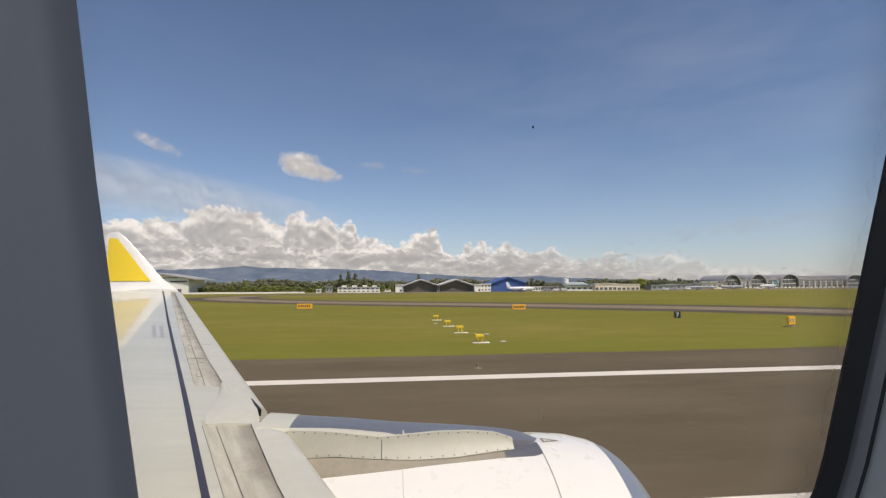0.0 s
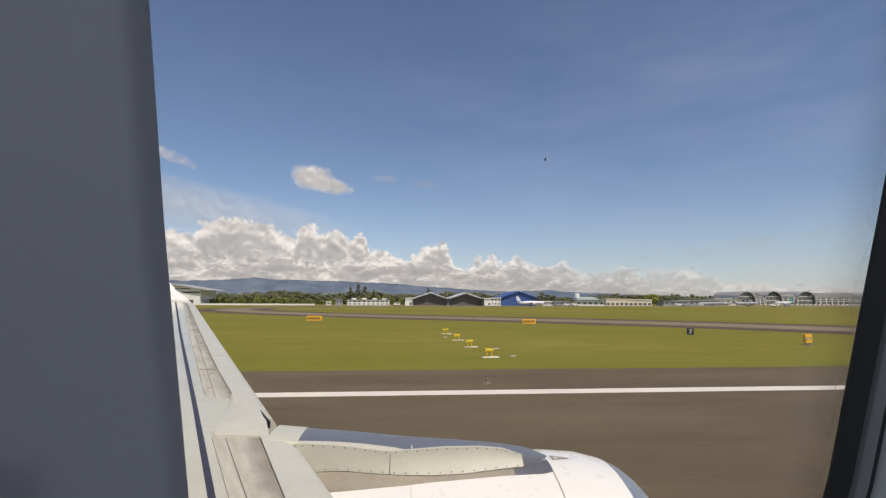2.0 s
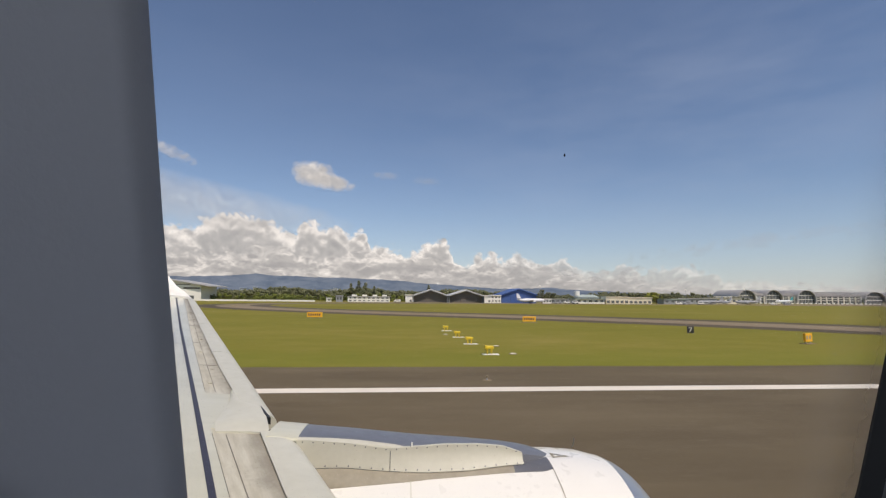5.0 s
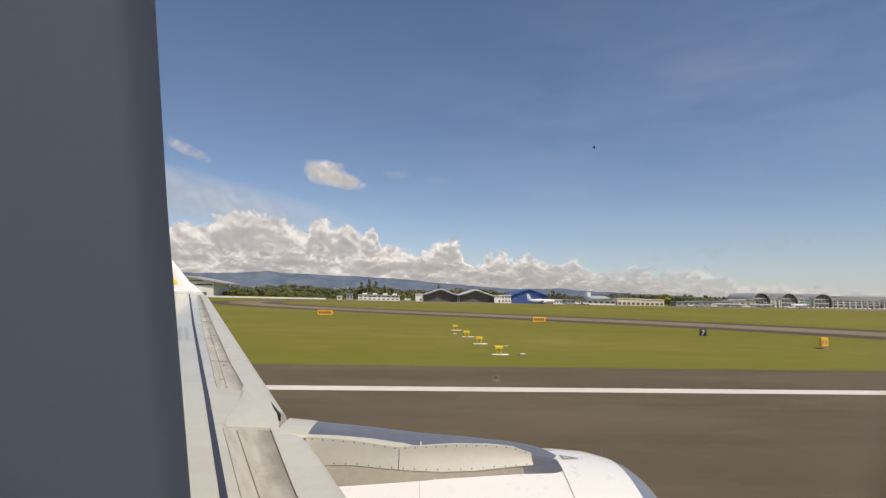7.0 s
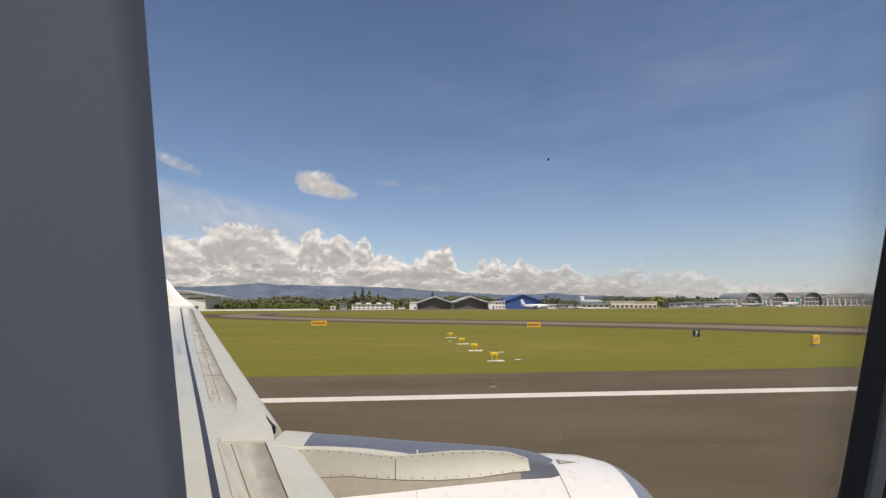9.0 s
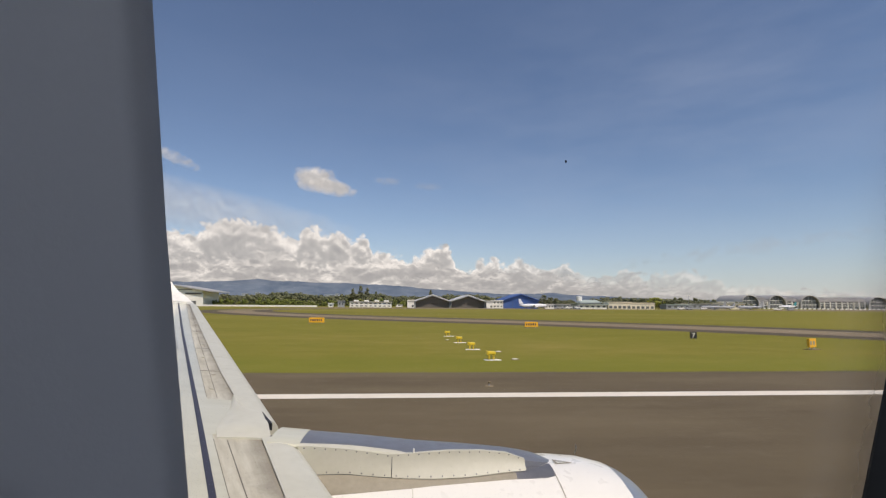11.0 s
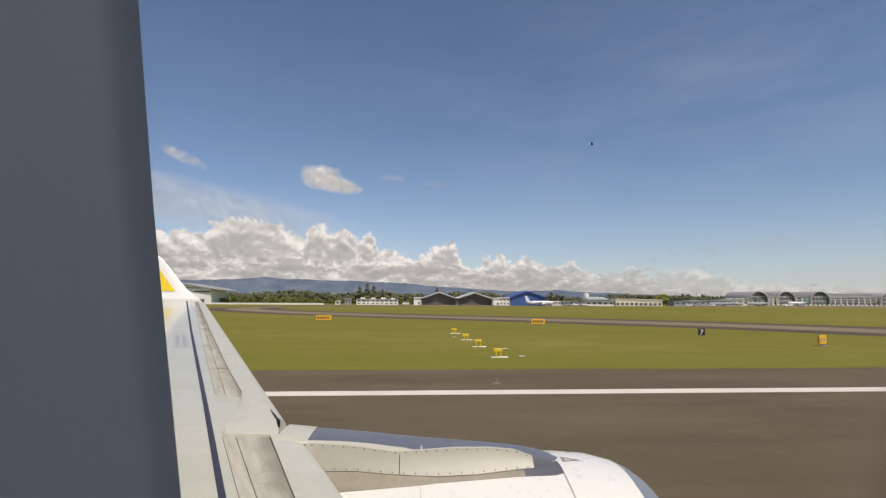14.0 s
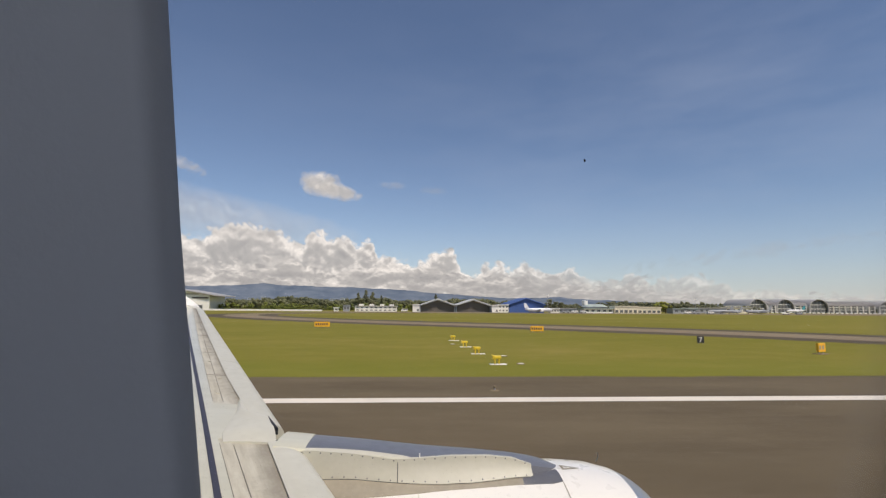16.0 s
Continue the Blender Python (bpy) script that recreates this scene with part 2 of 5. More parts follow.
def soiled():
    """Bare wing nose: beige metal with brown grime drawn out along the leading edge."""
    m, nt, p = nodes_of("soiled_metal")
    tc = nt.nodes.new("ShaderNodeTexCoord")
    mp = nt.nodes.new("ShaderNodeMapping")
    mp.vector_type = "TEXTURE"
    mp.inputs["Rotation"].default_value = (0, 0, radians(25.9))
    mp.inputs["Scale"].default_value = (0.09, 0.8, 1)
    nt.links.new(tc.outputs["Object"], mp.inputs[0])
    long, fine = tex_noise(nt, mp.outputs[0], 1.0, 6, 0.65), tex_noise(nt, place(nt), 18, 5, 0.65)
    blot = tex_noise(nt, place(nt), 2.4, 6, 0.7)
    c = ramp(nt, long, [(0.34, (0.40, 0.37, 0.28)), (0.48, (0.50, 0.47, 0.365)), (0.62, (0.585, 0.56, 0.45))])
    c = blend(nt, maths(nt, "MULTIPLY", maths(nt, "MULTIPLY_ADD", blot, 6, -3.3, clamp=True), 0.28), c, (0.27, 0.24, 0.185))
    c = blend(nt, maths(nt, "MULTIPLY", maths(nt, "MULTIPLY_ADD", fine, 5, -2.9, clamp=True), 0.4), c, (0.58, 0.56, 0.475))
    flake = tex_noise(nt, place(nt), 7.5, 6, 0.7)
    c = blend(nt, maths(nt, "MULTIPLY", maths(nt, "MULTIPLY_ADD", flake, 18, -11.9, clamp=True), 0.6), c, (0.60, 0.59, 0.52))
    sp = nt.nodes.new("ShaderNodeSeparateXYZ")
    nt.links.new(tc.outputs["Object"], sp.inputs[0])
    behind = maths(nt, "SUBTRACT", 0.977, maths(nt, "ADD", sp.outputs[0], maths(nt, "MULTIPLY", sp.outputs[1], 0.486)))
    # dark brown rises towards the slat, broken up by the blotches
    by_slat = maths(nt, "DIVIDE", maths(nt, "SUBTRACT", maths(nt, "MULTIPLY_ADD", blot, 0.34, 0.19), behind), 0.15, clamp=True)
    c = blend(nt, maths(nt, "MULTIPLY", by_slat, 0.62), c, (0.19, 0.165, 0.125))
    nt.links.new(c, p.inputs["Base Color"])
    nt.links.new(maths(nt, "MULTIPLY_ADD", blot, 0.3, 0.35), p.inputs["Roughness"])
    return m


M["dirty"] = soiled()
M["asphalt"], M["grass"] = asphalt(), grass()
M["leaf"] = leaves("dark_foliage", (0.112, 0.120, 0.058), (0.158, 0.162, 0.076))
M["leaf_light"] = leaves("light_foliage", (0.10, 0.13, 0.02), (0.20, 0.22, 0.04))
M["leaf_bright"] = leaves("bright_foliage", (0.19, 0.21, 0.02), (0.32, 0.33, 0.05))
M["hills"] = hill_stuff()


def glass():
    m, nt, p = nodes_of("window_pane")
    out = nt.nodes["Material Output"]
    tr, gl, mx, fr = (nt.nodes.new(k) for k in ("ShaderNodeBsdfTransparent", "ShaderNodeBsdfGlossy", "ShaderNodeMixShader", "ShaderNodeFresnel"))
    tr.inputs[0].default_value = (0.97, 0.975, 0.98, 1)
    gl.inputs["Roughness"].default_value = 0.45
    fr.inputs[0].default_value = 1.12
    for a, b in ((fr.outputs[0], mx.inputs[0]), (tr.outputs[0], mx.inputs[1]), (gl.outputs[0], mx.inputs[2]), (mx.outputs[0], out.inputs[0])):
        nt.links.new(a, b)
    return m


M["glass"] = glass()


def edge_haze():
    """Pale haze painted round the pane's rim, thinning inwards along the UV's v."""
    m, nt, p = nodes_of("rim_haze")
    uv = nt.nodes.new("ShaderNodeUVMap").outputs[0]
    sep = nt.nodes.new("ShaderNodeSeparateXYZ")
    nt.links.new(uv, sep.inputs[0])
    n = tex_noise(nt, place(nt), 60, 4, 0.6)
    f = maths(nt, "POWER", maths(nt, "SUBTRACT", 1.0, sep.outputs[1], clamp=True), 1.8)
    f = maths(nt, "MULTIPLY", f, maths(nt, "MULTIPLY_ADD", n, 0.4, 0.22))
    p.inputs["Base Color"].default_value = (0.92, 0.94, 0.95, 1)
    p.inputs["Roughness"].default_value = 0.8
    p.inputs["Transmission Weight"].default_value = 0.0
    nt.links.new(f, p.inputs["Alpha"])
    return m


M["rim_haze"] = edge_haze()

BANK = [(-50, 7.2), (-40, 8.2), (-32, 7.3), (-25.2, 7.8), (-23.0, 8.1), (-22.2, 8.9), (-20.3, 9.5), (-17.0, 9.6), (-16.1, 9.3), (-14.5, 8.7), (-13.0, 7.5), (-12.2, 8.3), (-10.9, 9.3), (-10.2, 8.9), (-9.6, 8.0),
        (-8.3, 9.0), (-7.4, 8.8), (-6.4, 7.9), (-5.8, 8.2), (-5.0, 8.5), (-4.4, 7.8), (-3.6, 6.2), (-1.6, 6.2), (0.4, 5.5), (1.3, 6.2), (3.5, 7.0), (4.5, 7.6), (5.2, 6.9), (6.0, 5.4), (7.4, 4.3), (10.4, 5.8), (11.7, 5.0),
        (14.1, 5.7), (15.2, 4.8), (18.0, 4.5), (18.9, 5.6), (19.9, 4.3), (23.6, 3.7), (26.5, 4.4), (27.8, 3.4), (31.3, 4.2), (34.1, 3.1), (36.5, 2.4), (60, 1.4)]


def cloud_mat(name, profile=None, blob=None, soft=0.35, rough=0.9, strength=1.0, seed=0.0, fade=3.0, flat=1.0, ragged=0.45, glow=0.9):
    """Far sky backdrop: white cloud over clear sky, in degrees of azimuth and elevation."""
    m, nt, p = nodes_of(name)
    nt.nodes.remove(p)
    out = nt.nodes["Material Output"]
    uv = nt.nodes.new("ShaderNodeUVMap").outputs[0]
    sep = nt.nodes.new("ShaderNodeSeparateXYZ")
    nt.links.new(uv, sep.inputs[0])
    az, el = sep.outputs[0], sep.outputs[1]

    def field(dx, dy, bands):
        mp = nt.nodes.new("ShaderNodeMapping")
        mp.inputs["Location"].default_value = (dx + seed, dy * flat, 0)
        mp.inputs["Scale"].default_value = (1, flat, 1)
        nt.links.new(uv, mp.inputs[0])
        total = None
        for scale, weight, detail in bands:
            n = tex_noise(nt, mp.outputs[0], scale, detail, 0.5)
            puff = maths(nt, "MULTIPLY", maths(nt, "ABSOLUTE", maths(nt, "MULTIPLY_ADD", n, 2.0, -1.0)), 2.2 * weight)
            total = puff if total is None else maths(nt, "ADD", total, puff)
        return total
    shape = ((0.26, 0.7, 0.0), (0.62, 0.75, 0.0), (1.3, 0.5, 0.0), (3.0, 0.20, 1.0))
    broad = ((0.16, 1.1, 0.0), (0.36, 0.8, 0.0), (0.80, 0.40, 0.0), (1.9, 0.09, 0.0))
    here = field(0, 0, shape)
    lit, lit_above = field(0, 0, broad), field(0.22, 0.55, broad)
    if profile:
        fc = nt.nodes.new("ShaderNodeFloatCurve")
        pts = fc.mapping.curves[0].points
        for i, (a, h) in enumerate(profile):
            x, y = (a + 50) / 110, h / 12
            q = pts[i] if i < 2 else pts.new(x, y)
            q.location = (x, y)
        fc.mapping.update()
        nt.links.new(maths(nt, "DIVIDE", maths(nt, "ADD", az, 50), 110), fc.inputs["Value"])
        top = maths(nt, "MULTIPLY", fc.outputs[0], 12)
        depth = maths(nt, "SUBTRACT", top, el)
        dens = maths(nt, "ADD", depth, maths(nt, "MULTIPLY_ADD", here, ragged, -ragged * 0.85))
        alpha = maths(nt, "DIVIDE", dens, soft, clamp=True)
        body = maths(nt, "DIVIDE", dens, fade, clamp=True)
        alpha = maths(nt, "MULTIPLY", alpha, maths(nt, "SUBTRACT", 1.0, maths(nt, "MULTIPLY", maths(nt, "DIVIDE", maths(nt, "ADD", az, -4.0), 32.0, clamp=True), 0.55)))
    else:
        a0, e0, ra, re, tilt = blob
        dx = maths(nt, "DIVIDE", maths(nt, "SUBTRACT", az, a0), ra)
        dy = maths(nt, "DIVIDE", maths(nt, "ADD", maths(nt, "SUBTRACT", el, e0), maths(nt, "MULTIPLY", maths(nt, "SUBTRACT", az, a0), tilt)), re)
        r2 = maths(nt, "ADD", maths(nt, "MULTIPLY", dx, dx), maths(nt, "MULTIPLY", dy, dy))
        dens = maths(nt, "ADD", maths(nt, "SUBTRACT", 1.0, r2), maths(nt, "MULTIPLY_ADD", here, rough, -rough * 0.9))
        alpha = maths(nt, "DIVIDE", dens, soft, clamp=True)
        body = maths(nt, "MULTIPLY_ADD", dy, -0.35, 0.3)
    alpha = maths(nt, "MULTIPLY", maths(nt, "SMOOTH_MIN", alpha, 1.0, 0.2), strength)
    crest = maths(nt, "SUBTRACT", 1.0, maths(nt, "DIVIDE", dens, glow), clamp=True)
    # sunlit puffs, bright crests and shaded bodies are painted into the emission colour
    light = maths(nt, "MULTIPLY_ADD", maths(nt, "SUBTRACT", lit, lit_above), 0.44 if profile else 0.16, 0.55)
    light = maths(nt, "ADD", light, maths(nt, "MULTIPLY", crest, 0.42 if profile else 0.12))
    light = maths(nt, "SUBTRACT", light, maths(nt, "MULTIPLY", body, 0.22), clamp=True)
    light = maths(nt, "SUBTRACT", light, maths(nt, "MULTIPLY", maths(nt, "DIVIDE", maths(nt, "ADD", az, 6.0), 30.0, clamp=True), 0.26), clamp=True)
    col = ramp(nt, light, [(0.0, CLOUD_DARK), (0.45, CLOUD_MID), (0.85, CLOUD_LIGHT)])
    em, tr, mx = (nt.nodes.new(k) for k in ("ShaderNodeEmission", "ShaderNodeBsdfTransparent", "ShaderNodeMixShader"))
    nt.links.new(col, em.inputs[0])
    em.inputs[1].default_value = CLOUD_GLOW
    for a, b in ((alpha, mx.inputs[0]), (tr.outputs[0], mx.inputs[1]), (em.outputs[0], mx.inputs[2]), (mx.outputs[0], out.inputs[0])):
        nt.links.new(a, b)
    return m


# ---- builders ----
def mesh_of(name, bm, material, smooth=0):
    me = bpy.data.meshes.new(name)
    bmesh.ops.recalc_face_normals(bm, faces=bm.faces)
    bm.to_mesh(me)
    bm.free()
    if material:
        me.materials.append(material)
    if smooth:
        me.polygons.foreach_set("use_smooth", [True] * len(me.polygons))
        me.set_sharp_from_angle(angle=radians(smooth))
    return me


def part(name, bm, material, parent, label="", smooth=0):
    ob = new(name, mesh_of(name, bm, material, smooth))
    ob.parent = parent
    return tagged(ob, label)


def thing(name, label, category, at=(0, 0, 0), turn=0, group="", kind=""):
    ob = new(name)
    ob.matrix_basis = pose(*at, 0, 0, turn)
    ob.empty_display_size = 0.2
    return tagged(ob, label, category, group, kind)


def solo(name, bm, material, label, category, group="", kind="", smooth=0):
    return tagged(new(name, mesh_of(name, bm, material, smooth)), label, category, group, kind)


def box(bm, x0, x1, y0, y1, z0, z1, bevel=0.0):
    vs = [bm.verts.new((x, y, z)) for z in (z0, z1) for x, y in ((x0, y0), (x1, y0), (x1, y1), (x0, y1))]
    fs = [bm.faces.new([vs[i] for i in f]) for f in ((0, 3, 2, 1), (4, 5, 6, 7), (0, 1, 5, 4), (1, 2, 6, 5), (2, 3, 7, 6), (3, 0, 4, 7))]
    if bevel:
        es = {e for f in fs for e in f.edges}
        bmesh.ops.bevel(bm, geom=list(es), offset=bevel, segments=2, affect="EDGES", profile=0.5)
    return bm


def boxed(*a, **k):
    return box(bmesh.new(), *a, **k)


def loft(bm, rings, closed=True, cap=False):
    rows = [[bm.verts.new(p) for p in r] for r in rings]
    n = len(rows[0])
    for a, b in zip(rows, rows[1:]):
        for i in range(n if closed else n - 1):
            j = (i + 1) % n
            bm.faces.new((a[i], a[j], b[j], b[i]))
    if cap:
        bm.faces.new(rows[0])
        bm.faces.new(rows[-1])
    return bm


def sheet(bm, grid):
    return loft(bm, grid, closed=False)


def tube(bm, a, b, ra, rb, n=8):
    a, b = Vector(a), Vector(b)
    q = (b - a).to_track_quat("Z", "Y")
    ring = lambda c, r: [c + q @ Vector((r * math.cos(2 * math.pi * i / n), r * math.sin(2 * math.pi * i / n), 0)) for i in range(n)]
    return loft(bm, [ring(a, ra), ring(b, rb)], True, True)


def prism(bm, outline, y0, y1):
    """An outline in x and z, from y0 to y1."""
    return loft(bm, [[(x, y0, z) for x, z in outline], [(x, y1, z) for x, z in outline]], True, True)


def lerp_table(table, x):
    for (a, u), (b, v) in zip(table, table[1:]):
        if x <= b:
            k = max(0.0, (x - a) / (b - a))
            return u + (v - u) * k
    return table[-1][1]


# ---- ground ----
LINE_Y, EDGE_Y = 22.8, 30.4


def wavy(x, amp, seed):
    return amp * noise.noise(Vector((x * 0.15, seed, 0))) + 0.5 * amp * noise.noise(Vector((x * 0.7, seed + 5, 0)))


bm = bmesh.new()
sheet(bm, [[(x, y, 0) for x in (-4800, -1500, -300, 0, 300, 1500, 4800)] for y in (-4800, -1000, -100, 30, 200, 1000, 4800)])
ground = solo("ground", bm, M["grass"], "flat airfield ground of short sunlit green grass", "grass field", kind="structure")

bm = bmesh.new()
xs = [-900 + i * 1.5 for i in range(1201)]
sheet(bm, [[(x, -36, 0.03) for x in xs], [(x, EDGE_Y - 0.4, 0.03) for x in xs], [(x, EDGE_Y + wavy(x, 0.28, 2.0), 0.0) for x in xs]])
runway = solo("runway", bm, M["asphalt"], "brown-grey worn asphalt runway beside the grass", "runway", kind="structure")

bm = bmesh.new()
xs = [-900 + i * 3.0 for i in range(601)]
sheet(bm, [[(x, LINE_Y - 0.46 + wavy(x, 0.03, 7.0), 0.036) for x in xs], [(x, LINE_Y + 0.6 + wavy(x, 0.03, 9.0), 0.036) for x in xs]])
tagged(part("edge_marking", bm, M["mark"], runway, "white painted runway edge line"))


def ribbon(name, centre, width, z, material, label):
    bm = bmesh.new()
    left, right = [], []
    for i, (x, y) in enumerate(centre):
        a, b = Vector(centre[max(i - 1, 0)]), Vector(centre[min(i + 1, len(centre) - 1)])
        d = (b - a).normalized()
        w = width(i) if callable(width) else width
        left.append((x - d.y * w / 2, y + d.x * w / 2, z))
        right.append((x + d.y * w / 2, y - d.x * w / 2, z))
    sheet(bm, [left, right])
    return solo(name, bm, material, label, "taxiway", kind="structure")


def arc(p, q, r, n=16):
    """Points of a smooth curve from p to q that bends at r."""
    P0, P1, P2 = Vector(p), Vector(r), Vector(q)
    return [tuple((1 - k) ** 2 * P0 + 2 * k * (1 - k) * P1 + k * k * P2) for k in (i / n for i in range(n + 1))]


CURVE = [Vector(c) for c in ((120, 318), (40, 312), (-20, 296), (-58, 268), (-73, 232), (-66, 194), (-40, 158), (-3, 126), (23, 109), (43, 94), (58, 81), (70, 67), (84, 48), (100, 26))]


def smooth_path(points, n=8):
    """A flowing line through the given points."""
    out = []
    for i in range(len(points) - 1):
        a, b, c, d = points[max(i - 1, 0)], points[i], points[i + 1], points[min(i + 2, len(points) - 1)]
        for j in range(n):
            k = j / n
            out.append(tuple(0.5 * (2 * b + (c - a) * k + (2 * a - 5 * b + 4 * c - d) * k * k + (3 * b - a - 3 * c + d) * k ** 3)))
    return out + [tuple(points[-1])]


path = smooth_path(CURVE)
ribbon("taxiway_shoulder", path, lambda i: 29 + 1.2 * noise.noise(Vector((i * 0.5, 1, 0))), 0.006, M["shoulder"], "dark asphalt shoulder of the taxiway")
taxiway = ribbon("taxiway", path, 13, 0.012, M["concrete"], "pale concrete taxiway that curves through the grass")
bm = bmesh.new()
offset = lambda pts, d: [(p[0] - (q[1] - p[1]) / math.dist(p, q) * d, p[1] + (q[0] - p[0]) / math.dist(p, q) * d, 0.018) for p, q in zip(pts, pts[1:])]
sheet(bm, [offset(path, 0.15), offset(path, -0.15)])
part("centre_line", bm, M["markyellow"], taxiway, "faded yellow taxiway centre line")

# the exit that the aircraft has passed, with its yellow lead-off lines
turn_off = arc((-305, 25), (-225, 135), (-240, 35), 20)
ribbon("taxiway_shoulder", turn_off, 40, 0.008, M["shoulder"], "dark asphalt shoulder of the runway exit")
exit_way = ribbon("taxiway", turn_off[4:], 22, 0.014, M["concrete"], "pale worn concrete runway exit")
for off in (-0.3, 0.3):
    bm = bmesh.new()
    sheet(bm, [[(x + off - 0.12, y, 0.042) for x, y in turn_off], [(x + off + 0.12, y, 0.042) for x, y in turn_off]])
    part("lead_off_line", bm, M["markyellow"], exit_way, "yellow lead-off line")

# touchdown bar on the runway
bm = bmesh.new()
sheet(bm, [[(x, 9.45 + wavy(x, 0.04, 3.0), 0.037) for x in (5.0, 6.5, 8.0, 9.5, 11.0, 13.0, 27.5)], [(x, 6.4, 0.037) for x in (5.0, 6.5, 8.0, 9.5, 11.0, 13.0, 27.5)]])
part("touchdown_bar", bm, M["mark"], runway, "white painted touchdown bar")

bm = bmesh.new()
sheet(bm, [[(x, 316 - 0.02 * max(0, x - 230), 0.016) for x in range(-60, 900, 40)], [(x, 346 + 0.5 * max(0, x - 230), 0.016) for x in range(-60, 900, 40)]])
apron = solo("apron", bm, M["concrete"], "long pale concrete apron before the hangars", "apron", kind="structure")

# tufts of grass along the runway edge
tuft_rng = random.Random(11)
verts, faces = [], []
for k in range(5000):
    x, y = tuft_rng.uniform(-30, 75), EDGE_Y + abs(tuft_rng.gauss(0, 0.3)) - 0.1
    h = tuft_rng.uniform(0.012, 0.03)
    if noise.noise(Vector((x * 0.25, y * 0.3, 4))) < -0.12:
        continue
    for _ in range(3):
        a = tuft_rng.random() * 6.28
        w = h * 0.35
        n = len(verts)
        dx, dy = math.cos(a), math.sin(a)
        verts += [(x - dy * w, y + dx * w, -0.01), (x + dy * w, y - dx * w, -0.01), (x + dx * h * 1.6, y + dy * h * 1.6, h * 0.6)]
        faces.append((n, n + 1, n + 2))
me = bpy.data.meshes.new("grass_tufts")
me.from_pydata(verts, [], faces)
me.materials.append(M["grass"])
tagged(new("grass_tufts", me), "loose tufts of green grass along the runway edge", "grass", kind="stuff")

# ---- hills and far land ----
RIDGE = [(-60, 2.0), (-40, 2.2), (-25.6, 2.4), (-20, 2.62), (-16.7, 2.9), (-14.3, 2.74), (-8, 2.66), (-2, 2.48), (3.4, 2.05), (7.4, 1.82), (12, 1.5), (17.4, 1.7), (21.8, 1.35), (30, 1.0), (40, 0.7), (60, 0.5)]


def ridge(scale, dist, rough, seed):
    bm = bmesh.new()
    crest, foot, back = [], [], []
    for i in range(361):
        az = -60 + i / 3
        a = radians(az)
        el = lerp_table(RIDGE, az) * scale - 0.55 + rough * (noise.noise(Vector((az * 0.7, seed, 0))) + 0.6 * noise.noise(Vector((az * 2.3, seed, 3))))
        h = 4.4 + dist * math.tan(radians(max(el, 0.1)))
        crest.append((dist * math.sin(a), dist * math.cos(a), h))
        foot.append(((dist - 500) * math.sin(a), (dist - 500) * math.cos(a), -2))
        back.append(((dist + 500) * math.sin(a), (dist + 500) * math.cos(a), -2))
    mid = [((f[0] * 0.45 + c[0] * 0.55) * (1 + 0.01 * noise.noise(Vector((i * 0.2, seed, 8)))), f[1] * 0.45 + c[1] * 0.55, c[2] * (0.55 + 0.15 * noise.noise(Vector((i * 0.13, seed, 4))))) for i, (f, c) in enumerate(zip(foot, crest))]
    return sheet(bm, [foot, mid, crest, back])


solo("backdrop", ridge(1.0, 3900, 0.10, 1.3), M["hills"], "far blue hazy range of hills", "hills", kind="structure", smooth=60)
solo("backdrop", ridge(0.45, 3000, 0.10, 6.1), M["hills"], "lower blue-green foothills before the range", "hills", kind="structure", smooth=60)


# ---- clouds ----
def sky_sheet(name, az0, az1, el0, el1, dist, material, label):
    bm = bmesh.new()
    uvl = bm.loops.layers.uv.new("UVMap")
    na, ne = max(2, int((az1 - az0) / 2)), max(2, int((el1 - el0) / 2))
    rows = []
    for j in range(ne + 1):
        el = el0 + (el1 - el0) * j / ne
        rows.append([(az0 + (az1 - az0) * i / na, el) for i in range(na + 1)])
    at = lambda a, e: (dist * math.sin(radians(a)), dist * math.cos(radians(a)), 4.4 + dist * math.tan(radians(e - 0.55)))
    vs = [[bm.verts.new(at(*p)) for p in r] for r in rows]
    for j in range(ne):
        for i in range(na):
            f = bm.faces.new((vs[j][i], vs[j][i + 1], vs[j + 1][i + 1], vs[j + 1][i]))
            for lp, p in zip(f.loops, (rows[j][i], rows[j][i + 1], rows[j + 1][i + 1], rows[j + 1][i])):
                lp[uvl].uv = p
    ob = solo(name, bm, material, label, "cloud", kind="structure")
    ob.visible_shadow = False
    return ob


LOW_ROWS = [(0, 1.0, 2.8, 0.50, 1.0, 0.75, 2.3, "bank of white cumulus clouds above the hills"), (5.4, 0.55, 1.5, 0.9, 0.85, 1.1, 1.3, "middle row of grey-white cumulus clouds"),
            (4.0, 0.40, 1.2, 0.9, 0.8, 1.0, 1.1, "lower row of grey-white cumulus clouds"), (2.9, 0.32, 1.0, 0.9, 0.75, 0.8, 1.0, "lowest hazy row of cumulus clouds")]
for k, (level, share, fade, soft, strength, ragged, glow, label) in enumerate(LOW_ROWS):
    profile = [(a, h if k == 0 else min(h - 0.6, level * (1.0 if a < 4 else max(0.35, 1 - (a - 4) / 60)) + 0.5 * math.sin(a * 0.45 + 2 * k))) for a, h in BANK]
    sky_sheet("backdrop", -50, 55, 0.1, (11.5, 7.2, 5.8, 4.4)[k], 4400 - 30 * k, cloud_mat("cumulus_bank", profile=profile, soft=soft, strength=strength, seed=31.7 * k, fade=fade, flat=1.0 + 0.5 * k, ragged=ragged, glow=glow), label)


